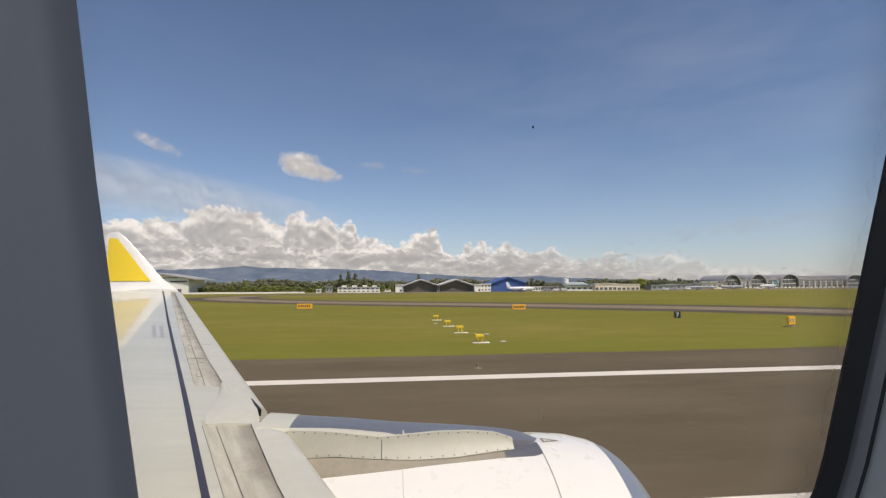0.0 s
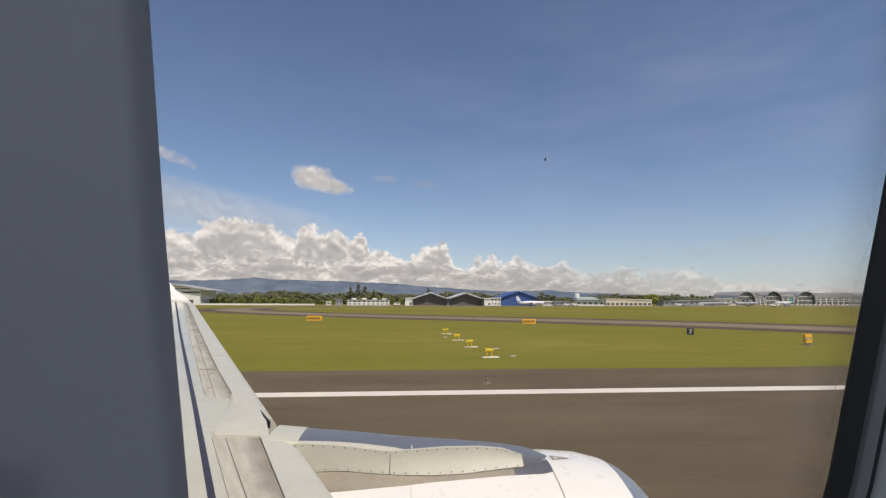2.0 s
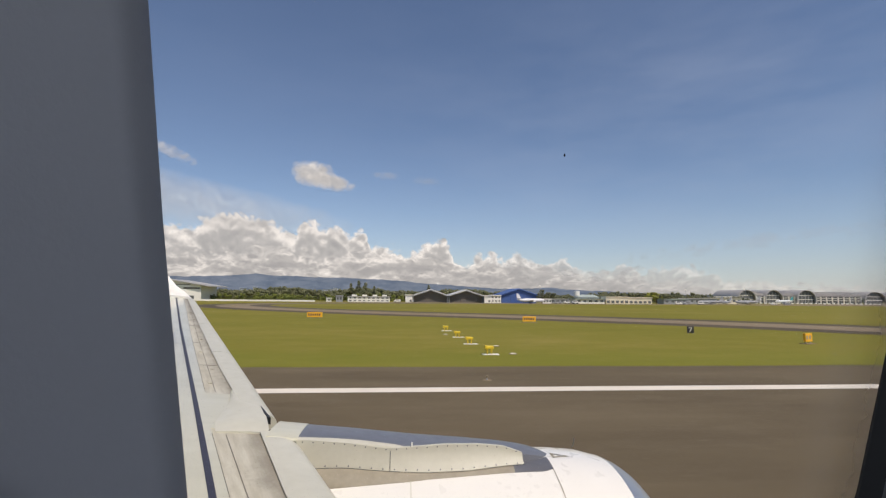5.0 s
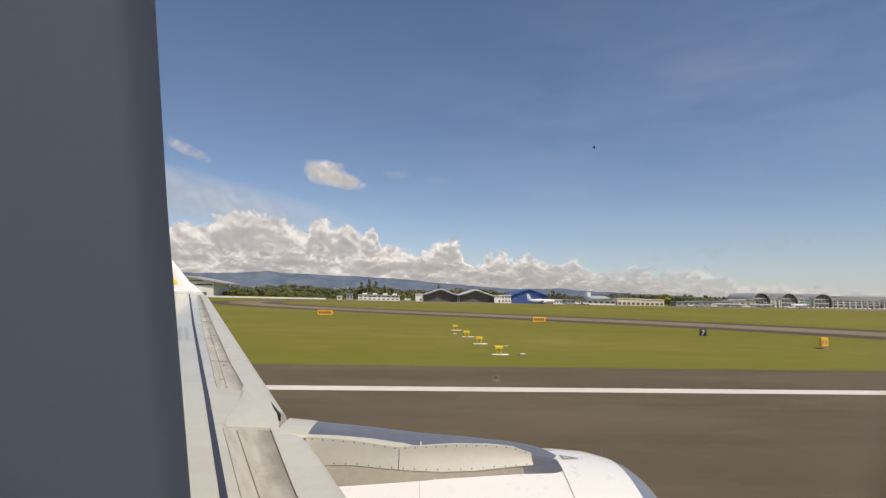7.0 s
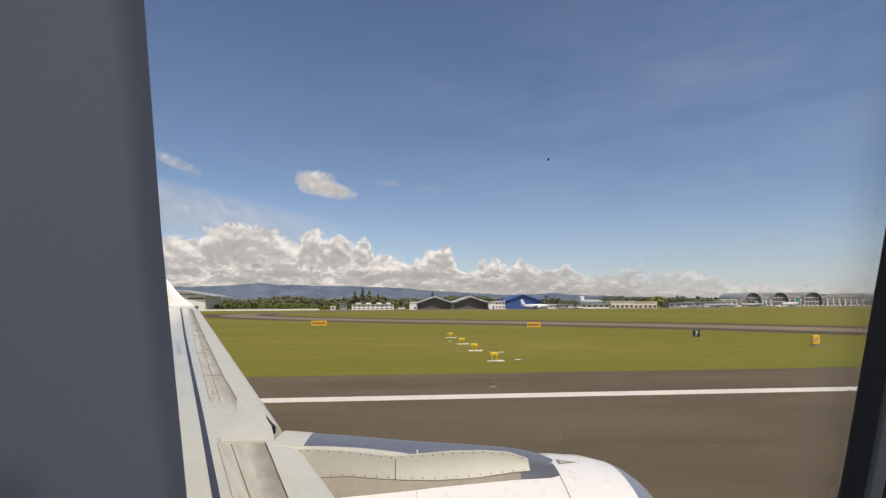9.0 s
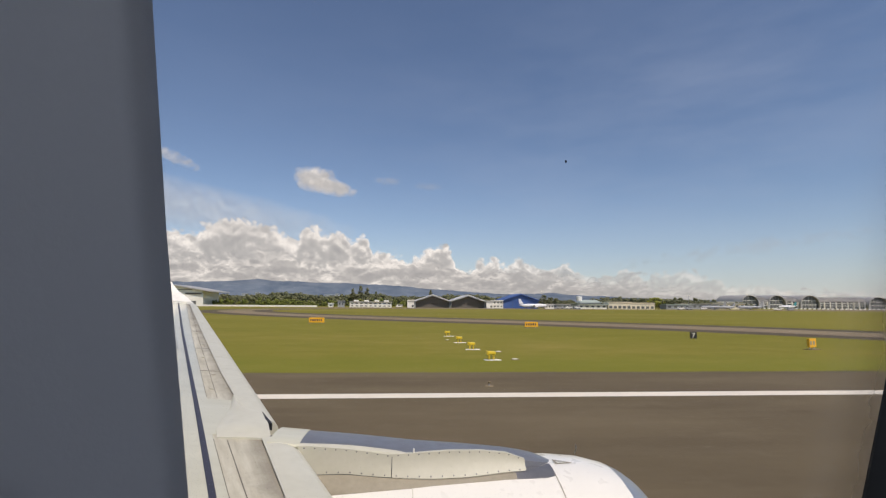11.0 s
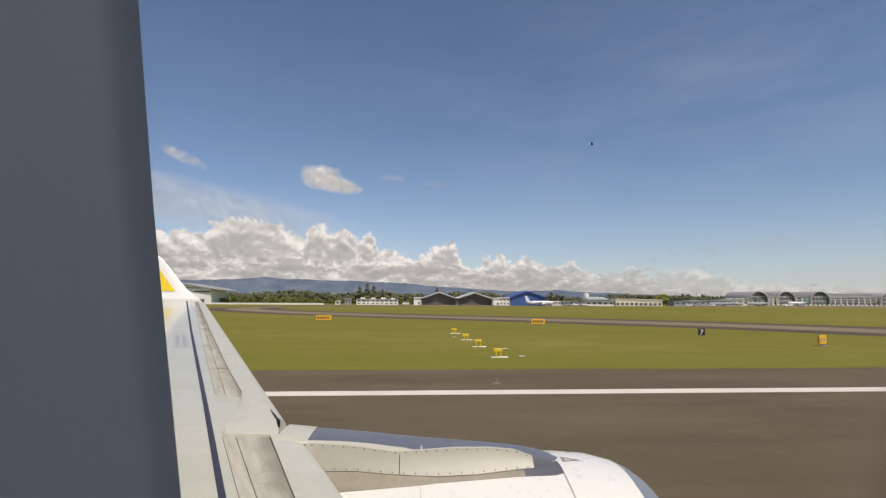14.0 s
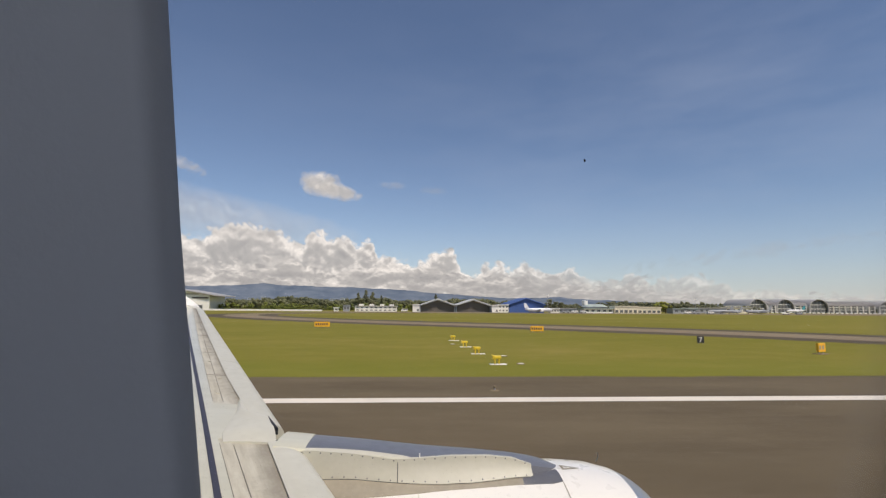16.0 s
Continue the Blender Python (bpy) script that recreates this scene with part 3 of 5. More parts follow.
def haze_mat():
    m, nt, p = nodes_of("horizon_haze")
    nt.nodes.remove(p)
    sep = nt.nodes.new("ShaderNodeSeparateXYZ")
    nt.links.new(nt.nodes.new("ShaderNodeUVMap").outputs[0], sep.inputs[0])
    # haze is painted as a glowing sheet that thins with elevation
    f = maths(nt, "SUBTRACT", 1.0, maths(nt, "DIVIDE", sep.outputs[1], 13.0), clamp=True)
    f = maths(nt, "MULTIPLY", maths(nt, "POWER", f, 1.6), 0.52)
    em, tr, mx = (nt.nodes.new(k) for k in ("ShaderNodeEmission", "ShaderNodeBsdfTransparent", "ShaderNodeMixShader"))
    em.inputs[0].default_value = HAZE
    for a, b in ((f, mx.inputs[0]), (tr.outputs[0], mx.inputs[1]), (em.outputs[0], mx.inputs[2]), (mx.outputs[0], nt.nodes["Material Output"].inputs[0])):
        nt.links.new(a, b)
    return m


def cirrus_mat():
    m, nt, p = nodes_of("cirrus")
    nt.nodes.remove(p)
    uv = nt.nodes.new("ShaderNodeUVMap").outputs[0]
    mp = nt.nodes.new("ShaderNodeMapping")
    mp.inputs["Rotation"].default_value = (0, 0, radians(14))
    mp.inputs["Scale"].default_value = (0.03, 0.11, 1)
    nt.links.new(uv, mp.inputs[0])
    f = maths(nt, "MULTIPLY_ADD", tex_noise(nt, mp.outputs[0], 1.0, 7, 0.62), 2.6, -1.05, clamp=True)
    sep = nt.nodes.new("ShaderNodeSeparateXYZ")
    nt.links.new(uv, sep.inputs[0])
    low = maths(nt, "MULTIPLY", maths(nt, "DIVIDE", maths(nt, "SUBTRACT", sep.outputs[1], 6.0), 5.0, clamp=True), maths(nt, "DIVIDE", maths(nt, "SUBTRACT", 38.0, sep.outputs[1]), 14.0, clamp=True))
    f = maths(nt, "MULTIPLY", f, maths(nt, "MULTIPLY_ADD", maths(nt, "DIVIDE", maths(nt, "ADD", sep.outputs[0], 12.0), 45.0, clamp=True), 0.9, 0.25))
    f = maths(nt, "MULTIPLY", maths(nt, "MULTIPLY", f, low), 0.20)
    em, tr, mx = (nt.nodes.new(k) for k in ("ShaderNodeEmission", "ShaderNodeBsdfTransparent", "ShaderNodeMixShader"))
    em.inputs[0].default_value = (0.52, 0.60, 0.72, 1)
    for a, b in ((f, mx.inputs[0]), (tr.outputs[0], mx.inputs[1]), (em.outputs[0], mx.inputs[2]), (mx.outputs[0], nt.nodes["Material Output"].inputs[0])):
        nt.links.new(a, b)
    return m


sky_sheet("backdrop", -50, 60, 6, 44, 2900, cirrus_mat(), "thin pale streaks of high cirrus cloud")
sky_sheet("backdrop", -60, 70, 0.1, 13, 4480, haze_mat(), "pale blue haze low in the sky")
for k, (blob, soft, rough, strength, label) in enumerate([
        ((-10.9, 14.6, 2.5, 1.65, 0.04), 0.8, 0.38, 0.95, "small white cumulus cloud in blue sky"),
        ((-9.2, 13.9, 3.4, 1.05, 0.15), 0.8, 0.34, 0.95, "sloping end of the small white cumulus cloud"),
        ((-2.2, 14.8, 1.5, 0.5, 0.05), 1.5, 0.7, 0.38, "thin pale wisp of cloud"),
        ((2.6, 14.4, 1.6, 0.45, 0.0), 1.5, 0.7, 0.20, "faint wisp of cloud"),
        ((-25.4, 15.3, 2.6, 0.75, 0.33), 1.0, 0.7, 0.6, "small torn white cloud in blue sky"),
        ((-26.0, 10.6, 21.0, 3.0, 0.12), 2.0, 0.10, 0.88, "pale veil of high cloud"),
        ((38.0, 6.3, 13.0, 0.7, -0.10), 2.2, 1.6, 0.20, "grey streak of thin cloud low in the sky")]):
    a0, e0, ra, re, tilt = blob
    sky_sheet("backdrop", a0 - ra * 1.6, a0 + ra * 1.6, max(1, e0 - re * 2 - ra * abs(tilt) * 1.6), e0 + re * 2.2 + ra * abs(tilt) * 1.6, 4200 - 40 * k, cloud_mat("small_cloud", blob=blob, soft=soft, rough=rough, strength=strength, seed=7.3 * k), label)


# ---- trees ----
def leaf_clump(bm, c, r, rng, n):
    """Small bent leaf sprays scattered in a lumpy ball."""
    for _ in range(n):
        d = Vector((rng.gauss(0, 1), rng.gauss(0, 1), rng.gauss(0, 1))).normalized()
        p = Vector(c) + d * r * (0.55 + 0.5 * rng.random())
        s = r * (0.28 + 0.3 * rng.random())
        t = d.orthogonal().normalized()
        b = d.cross(t)
        a = rng.random() * 6.28
        t, b = t * math.cos(a) + b * math.sin(a), b * math.cos(a) - t * math.sin(a)
        v = [bm.verts.new(p + t * s * x + b * s * y + d * s * z) for x, y, z in ((-1, -0.4, -0.3), (0.1, -0.8, 0.1), (1, 0.1, -0.3), (0.2, 0.9, 0.05), (-0.7, 0.6, -0.2))]
        bm.faces.new(v)


def tree(at, height, spread, rng, leaf, label, slim=False):
    t = thing("tree", label, "tree", at)
    bm = bmesh.new()
    tube(bm, (0, 0, -0.2), (0.05 * height, 0, height * 0.5), 0.035 * height, 0.018 * height, 8)
    tube(bm, (0.05 * height, 0, height * 0.5), (0, 0, height * 0.85), 0.018 * height, 0.006 * height, 6)
    for i in range(6):
        a = i * 1.05 + rng.random()
        h = height * (0.4 + 0.07 * i)
        tube(bm, (0.04 * height, 0, h), (math.cos(a) * spread * 0.6, math.sin(a) * spread * 0.6, h + height * 0.14), 0.011 * height, 0.004 * height, 5)
    part("trunk", bm, M["bark"], t)
    bm = bmesh.new()
    for i in range(26):
        k = rng.random()
        h = height * (0.38 + 0.6 * k)
        rr = spread * (1.05 - k if slim else math.sin(math.pi * (0.2 + 0.75 * k))) * math.sqrt(rng.random())
        a = rng.random() * 6.28
        leaf_clump(bm, (rr * math.cos(a), rr * math.sin(a), h), height * (0.06 if slim else 0.11), rng, 16)
    part("crown", bm, leaf, t)
    return t


rng = random.Random(4)


ICO = bmesh.new()
bmesh.ops.create_icosphere(ICO, subdivisions=1, radius=1.0)
ICO_V = [v.co.copy() for v in ICO.verts]
ICO_F = [[v.index for v in f.verts] for f in ICO.faces]
ICO.free()
SPRAY = ((-1, -0.4, -0.3), (0.1, -0.8, 0.1), (1, 0.1, -0.3), (0.2, 0.9, 0.05), (-0.7, 0.6, -0.2))


def woods(x0, x1, y0, y1, count, h0, h1, leaf, label):
    """Many far trees: lumpy crowns with loose leaf sprays over short trunks."""
    verts, faces = [], []
    for _ in range(count):
        x, y = rng.uniform(x0, x1), rng.uniform(y0, y1)
        h = rng.uniform(h0, h1) * (0.9 + 0.3 * noise.noise(Vector((x * 0.02, y * 0.01, 2))))
        n = len(verts)
        verts += [(x - 0.2, y, -0.3), (x + 0.2, y, -0.3), (x + 0.1, y + 0.2, h * 0.6)]
        faces.append((n, n + 1, n + 2))
        for i in range(7):
            k = rng.random()
            a = rng.random() * 6.28
            rr = h * 0.34 * math.sqrt(rng.random())
            r = h * (0.11 + 0.06 * rng.random())
            cx, cy, cz = x + rr * math.cos(a), y + rr * math.sin(a), h * (0.16 + 0.70 * k)
            n = len(verts)
            verts += [(cx + v.x * r * (0.8 + 0.4 * rng.random()), cy + v.y * r, cz + v.z * r * (0.7 + 0.4 * rng.random())) for v in ICO_V]
            faces += [[n + q for q in f] for f in ICO_F]
            for _ in range(13):
                d = Vector((rng.gauss(0, 1), rng.gauss(0, 1), rng.gauss(0.3, 1))).normalized()
                t = d.orthogonal().normalized()
                bb = d.cross(t)
                s = r * (0.26 + 0.30 * rng.random())
                p = Vector((cx, cy, cz)) + d * r * (0.85 + 0.5 * rng.random())
                n = len(verts)
                verts += [tuple(p + t * s * u + bb * s * v + d * s * w) for u, v, w in SPRAY]
                faces.append((n, n + 1, n + 2, n + 3, n + 4))
    me = bpy.data.meshes.new("woods")
    me.from_pydata([tuple(v) for v in verts], [], faces)
    me.materials.append(leaf)
    return tagged(new("woods", me), label, "trees", kind="stuff")


woods(-420, 130, 430, 500, 1500, 8.5, 12.5, M["leaf"], "far belt of dark green trees along the airfield")
woods(110, 330, 430, 500, 420, 7, 10, M["leaf"], "low far dark green trees behind the hangars")
woods(-400, 60, 396, 420, 340, 3, 7.5, M["leaf_light"], "light green shrubs before the far trees")
woods(300, 1000, 700, 770, 420, 10, 16, M["leaf"], "dark trees on a rise behind the terminal")
for x, y, h, s, leaf, slim, label in [(-43, 400, 14.6, 3.4, "leaf", True, "tall slim dark conifer beside the low white building"), (-37, 404, 17, 3.6, "leaf", True, "tall slim dark conifer beside the low white building"),
                                      (-31, 400, 16, 3.4, "leaf", True, "tall slim dark conifer beside the low white building"), (-24, 402, 13, 3.2, "leaf", True, "tall slim dark conifer beside the low white building"),
                                      (22, 408, 14, 3.5, "leaf", True, "slim dark conifer behind the hangars"),
                                      (194, 360, 9.6, 5.2, "leaf_bright", False, "bright yellow-green broad tree by the apron"), (200, 363, 8.8, 4.8, "leaf_bright", False, "bright yellow-green broad tree by the apron"),
                                      (112, 378, 10, 6, "leaf", False, "dark broad tree beside the blue hangar"), (121, 384, 9.4, 6, "leaf", False, "dark broad tree behind the low buildings")]:
    tree((x, y, 0), h, s, rng, M[leaf], label, slim)


# ---- airport buildings ----
def gable_hangar(x0, x1, y, eave, peak, deep, wall, roof, label, open_front=True):
    h = thing("hangar", label, "hangar", ((x0 + x1) / 2, y, 0))
    w = (x1 - x0) / 2
    bm = bmesh.new()
    prism(bm, [(-w, 0), (-w, eave), (0, peak), (w, eave), (w, 0), (w - 0.5, 0), (w - 0.5, eave - 0.3), (0, peak - 0.6), (-w + 0.5, eave - 0.3), (-w + 0.5, 0)], 0.6, deep)
    part("shell", bm, wall, h)
    bm = bmesh.new()
    prism(bm, [(-w - 0.8, eave - 0.2), (-w - 0.8, eave + 0.5), (0, peak + 0.9), (w + 0.8, eave + 0.5), (w + 0.8, eave - 0.2), (0, peak + 0.05)], -1.2, deep + 0.6)
    part("roof", bm, roof, h)
    part("back_wall", boxed(-w + 0.6, w - 0.6, deep - 1, deep - 0.6, 0, eave), M["bdark"], h)
    if open_front:
        n = 6
        for i in range(n):
            a, d = -w + 0.6 + (2 * w - 1.2) * i / n, -w + 0.6 + (2 * w - 1.2) * (i + 1) / n
            part("door_panel", boxed(a + 0.08, d - 0.08, 2.2 + 0.25 * (i % 2), 2.4 + 0.25 * (i % 2), 0, eave - 1.2), M["bdoor"], h)
        bm = bmesh.new()
        prism(bm, [(-w + 0.6, eave - 1.4), (-w + 0.6, eave - 0.4), (0, peak - 0.7), (w - 0.6, eave - 0.4), (w - 0.6, eave - 1.4)], 1.8, 2.1)
        part("gable_panel", bm, M["bdoor"], h)
    else:
        n = 8
        for i in range(n):
            a, b = -w + 0.6 + (2 * w - 1.2) * i / n, -w + 0.6 + (2 * w - 1.2) * (i + 1) / n
            part("door_panel", boxed(a + 0.06, b - 0.06, 0.3 + 0.15 * (i % 2), 0.55 + 0.15 * (i % 2), 0, eave - 1), wall, h)
        bm = bmesh.new()
        prism(bm, [(-w + 0.6, eave - 0.9), (-w + 0.6, eave - 0.1), (0, peak - 0.2), (w - 0.6, eave - 0.1), (w - 0.6, eave - 0.9)], 0.3, 0.7)
        part("gable_panel", bm, wall, h)
    return h


def block(name, x0, x1, y0, y1, h, wall, label, category="building", roof=None, bays=0, floors=1, over=0.4, win=(0.25, 0.75, 0.35, 0.75)):
    """A plain building with a roof slab and windows set into dark bays."""
    b = thing(name, label, category, ((x0 + x1) / 2, y0, 0))
    w, d = (x1 - x0) / 2, y1 - y0
    part("wall", boxed(-w, w, 0.35, d, 0, h), wall, b)
    part("roof", boxed(-w - over, w + over, -over, d + over, h, h + 0.5), roof or wall, b)
    for f in range(floors):
        fh = h / floors
        for i in range(bays):
            a = -w + 2 * w * i / bays
            bw = 2 * w / bays
            part("window", boxed(a + bw * win[0], a + bw * win[1], 0.25, 0.36, f * fh + fh * win[2], f * fh + fh * win[3]), M["bglass"], b)
            part("pier", boxed(a - 0.2, a + 0.2, 0.1, 0.4, f * fh, (f + 1) * fh), wall, b)
    return b


gable_hangar(7.6, 33.2, 350, 4.7, 9.0, 30, M["bgrey"], M["hroof"], "grey gabled hangar with dark brown sliding doors")
gable_hangar(33.9, 59.5, 350, 4.7, 8.9, 30, M["bgrey"], M["hroof"], "grey gabled hangar with dark brown sliding doors")
gable_hangar(73.0, 99.6, 350, 5.7, 10.1, 30, M["blue"], M["blue"], "bright blue metal hangar with closed doors", open_front=False)
block("annex", 2.1, 7.0, 347, 356, 5.1, M["bwhite"], "small white annex beside the grey hangar", bays=1, floors=1, win=(0.6, 0.9, 0.1, 0.4))
block("annex", 60.0, 64.6, 347, 356, 5.0, M["bwhite"], "small white end block between the hangars", bays=1, win=(0.6, 0.9, 0.1, 0.4))
block("annex", 64.9, 72.4, 348, 356, 5.4, M["bwhite"], "white two-storey annex between the hangars", bays=3, floors=2)
block("shed", 103.5, 110.0, 346, 350, 3.0, M["bwhite"], "low white shed beside the blue hangar", bays=3)
low = block("low_building", -39.5, -9.6, 350, 360, 3.7, M["bwhite"], "long low off-white building before the trees", roof=M["broof"], bays=9, floors=2)
for x in (-12.4, -4.9, 2.6, 9.6):
    part("roof_house", boxed(x, x + 3.2, 2, 5, 4.15, 5.3), M["bwhite"], low)
block("hut", -54.7, -51.6, 350, 354, 2.4, M["bwhite"], "small white hut on the apron edge", bays=1)
block("hut", -47.9, -43.6, 350, 354, 4.2, M["bgrey"], "small grey hut on the apron edge", bays=2)
block("low_building", 130.2, 152.4, 350, 364, 3.4, M["bwhite"], "low white building with a pale green roof", roof=M["bgreen"], bays=5, over=1.0)
green = thing("hip_roof_house", "grey house with a pale green hipped roof", "building", (146, 366, 0))
part("wall", boxed(-8.5, 8.5, 0, 8, 0, 4.8), M["bgrey"], green)
bm = bmesh.new()
loft(bm, [[(-9.4, -0.8, 4.7), (9.4, -0.8, 4.7), (9.4, 8.8, 4.7), (-9.4, 8.8, 4.7)], [(-6.0, 3.6, 6.9), (6.0, 3.6, 6.9), (6.0, 4.4, 6.9), (-6.0, 4.4, 6.9)]], True, True)
part("roof", bm, M["bgreen"], green)
block("low_building", 153.6, 171.4, 350, 360, 5.0, M["cream"], "long cream building with dark openings", bays=5, win=(0.15, 0.8, 0.1, 0.5), over=0.3)
block("low_building", 171.9, 190.3, 351, 360, 4.5, M["cream"], "long cream building with dark openings", bays=5, win=(0.15, 0.8, 0.1, 0.5), over=0.3)
block("shed", 206, 226, 362, 372, 3.6, M["bgrey"], "low grey shed beside the apron", roof=M["bgreen"], bays=4)
block("shed", 110.6, 129, 362, 369, 3.0, M["bgrey"], "low grey shed behind the apron", roof=M["broof"], bays=5)
block("shed", 229, 262, 380, 390, 4.2, M["bgrey"], "long grey shed behind the parked aeroplanes", roof=M["broof"], bays=7)
block("shed", 270, 300, 400, 410, 5.0, M["cream"], "pale shed beside the terminal", roof=M["broof"], bays=6)

old = thing("exhibition_hall", "large white hall with a stepped curved metal roof", "building", (-188, 388, 0))
old.scale = (0.84, 0.84, 0.84)
bm = bmesh.new()
prism(bm, [(-41, 0), (-41, 7.6), (-20, 10.6), (-2, 17.2), (6, 18.2), (8, 18.2), (36, 13.4), (36, 0)], 0.6, 38)
part("wall", bm, M["white"], old)
bm = bmesh.new()
prism(bm, [(-3, 18.0), (0, 18.9), (8, 19.3), (46, 13.2), (46, 12.4), (8, 18.3), (0, 18.0), (-3, 17.2)], -3, 40)
part("roof", bm, M["broof"], old, "pale metal roof")
bm = bmesh.new()
prism(bm, [(-43, 7.6), (-43, 8.3), (-20, 11.4), (-3, 17.6), (-3, 16.8), (-20, 10.5)], -2, 39)
part("lower_roof", bm, M["broof"], old, "pale lower roof slope")
part("clerestory", boxed(20, 35, 0.25, 0.55, 10.4, 11.8), M["bdark"], old, "dark strip of high windows")
# dark box stands in for the shade below the eave
part("eave_shade_strip", boxed(9, 26, 0.35, 0.55, 14.2, 14.9), M["bdark"], old, "dark strip for the shade below the roof")
for a, b, h in ((-40, -30, 4.6), (-19, 4, 4.6), (10, 17, 3.4), (20, 30, 4.2)):
    part("door_bay", boxed(a, b, 0.3, 0.55, 0, h), M["bglass"], old)
for a, b, h in ((-30, -24, 5.4), (14, 24, 4.8)):
    part("porch", boxed(a, b, -4, 0.3, 0, h), M["white"], old)

# distant town blocks at the foot of the hills
for x, w, h in ((-430, 16, 22), (-396, 9, 25), (-330, 20, 21), (-214, 26, 21), (-186, 10, 24), (-60, 18, 20), (85, 14, 20)):
    block("town_block", x, x + w, 1300, 1312, h, M["town"], "far pale town building below the hills", bays=4, floors=5)

# water tank on a post and a lamp mast
tank = thing("water_tank", "white water tank on a steel stand", "water tank", (133.0, 356, 0))
for x, y in ((-1.2, -1.2), (1.2, -1.2), (-1.2, 1.2), (1.2, 1.2)):
    bm = bmesh.new()
    tube(bm, (x, y, 0), (x, y, 6), 0.16, 0.14, 6)
    part("leg", bm, M["bgrey"], tank)
bm = bmesh.new()
tube(bm, (0, 0, 6), (0, 0, 9.2), 2.1, 2.1, 16)
tube(bm, (0, 0, 9.2), (0, 0, 9.6), 2.1, 0.3, 16)
part("tank", bm, M["white"], tank, smooth=40)
for x, h in ((101.5, 13), (215, 11), (262, 12)):
    mast = thing("lamp_mast", "slim grey lamp mast by the apron", "lamp mast", (x, 347, 0), group="lamp masts")
    bm = bmesh.new()
    tube(bm, (0, 0, 0), (0, 0, h), 0.2, 0.1, 8)
    part("pole", bm, M["bgrey"], mast)
    part("lamp_head", boxed(-0.9, 0.9, -0.25, 0.25, h - 0.3, h + 0.15), M["bwhite"], mast)


def barrel(name, x0, x1, y, h, deep, label):
    """A bay of the terminal: a barrel roof on thick white arch ribs over a glazed end."""
    t = thing(name, label, "terminal", ((x0 + x1) / 2, y, 0), group="terminal bays")
    w = (x1 - x0) / 2
    spring = h * 0.35
    curve = lambda r, s: [(r * math.cos(a), spring + (h - spring) * s * math.sin(a)) for a in (math.pi * i / 14 for i in range(15))]
    outer, inner = curve(w, 1.0), curve(w - 1.1, 0.94)
    bm = bmesh.new()
    loft(bm, [[(x, yy, z) for x, z in [(w, 0)] + outer + [(-w, 0), (-w + 1.6, 0)] + inner[::-1] + [(w - 1.6, 0)]] for yy in (-1.2, 1.0)], True, True)
    part("arch_rib", bm, M["broof"], t, "pale grey concrete arch")
    bm = bmesh.new()
    o2, i2 = curve(w + 0.3, 1.015), curve(w - 0.3, 0.99)
    loft(bm, [[(x, yy, z) for x, z in o2 + i2[::-1]] for yy in (1.1, deep)], True, True)
    part("roof", bm, M["broof"], t, "pale metal barrel roof")
    bm = bmesh.new()
    loft(bm, [[(x, yy, z) for x, z in [(w - 1.7, 0)] + curve(w - 1.7, 0.925) + [(-w + 1.7, 0)]] for yy in (1.6, 2.0)], True, True)
    part("glazing", bm, M["bglass"], t, "dark arched glazing")
    for i in range(1, 6):
        x = -w + 2 * w * i / 6
        z = spring + (h - spring) * 0.9 * math.sqrt(max(0, 1 - (x / (w - 1.5)) ** 2))
        part("mullion", boxed(x - 0.2, x + 0.2, 1.25, 1.58, 0, z), M["bgrey"], t)
    for z in (h * 0.3, h * 0.6):
        ww = (w - 1.8) * (1 if z <= spring else math.sqrt(max(0.05, 1 - ((z - spring) / ((h - spring) * 0.93)) ** 2)))
        part("transom", boxed(-ww, ww, 1.2, 1.58, z - 0.3, z + 0.3), M["bwhite"], t)
    return t


TY = 490
block("terminal_annex", 334, 361, TY - 3, TY + 14, 6.6, M["bwhite"], "pale two-storey annex of the terminal", bays=7, floors=2)
for x0, x1, h, dy in [(362.5, 383.5, 14.4, 0), (393.5, 414.5, 14.6, 0), (429, 452, 14.8, -2), (508, 534, 13.6, -3), (538, 558, 13.0, 0), (560, 580, 13.0, 0), (582, 602, 13.0, 0), (604, 624, 12.8, 0)]:
    barrel("terminal_bay", x0, x1, TY + dy, h, 42, "arched terminal bay with white rib and dark glazing")
for x0, x1 in ((384, 393), (415, 428.5), (452.5, 507.5)):
    mid = thing("terminal_hall", "pale barrel-roofed terminal hall with tall windows", "terminal", ((x0 + x1) / 2, TY, 0))
    hw = (x1 - x0) / 2
    bm = bmesh.new()
    loft(bm, [[(x, 14 + 15 * math.cos(a), 7.6 + 5.4 * math.sin(a)) for a in (math.pi * i / 12 for i in range(13))] for x in (-hw, hw)], False)
    bmesh.ops.solidify(bm, geom=list(bm.faces), thickness=0.5)
    part("roof", bm, M["broof"], mid)
    part("wall", boxed(-hw, hw, 0.6, 28, 0, 7.8), M["bglass"], mid)
    n = max(2, round(hw / 3.4))
    for i in range(n + 1):
        part("pillar", boxed(-hw + 2 * hw * i / n - 0.4, -hw + 2 * hw * i / n + 0.4, -0.6, 0.6, 0, 8.0), M["bwhite"], mid)
    for z in (3.3, 5.8):
        part("ledge", boxed(-hw, hw, -0.3, 0.58, z, z + 0.6), M["bwhite"], mid)

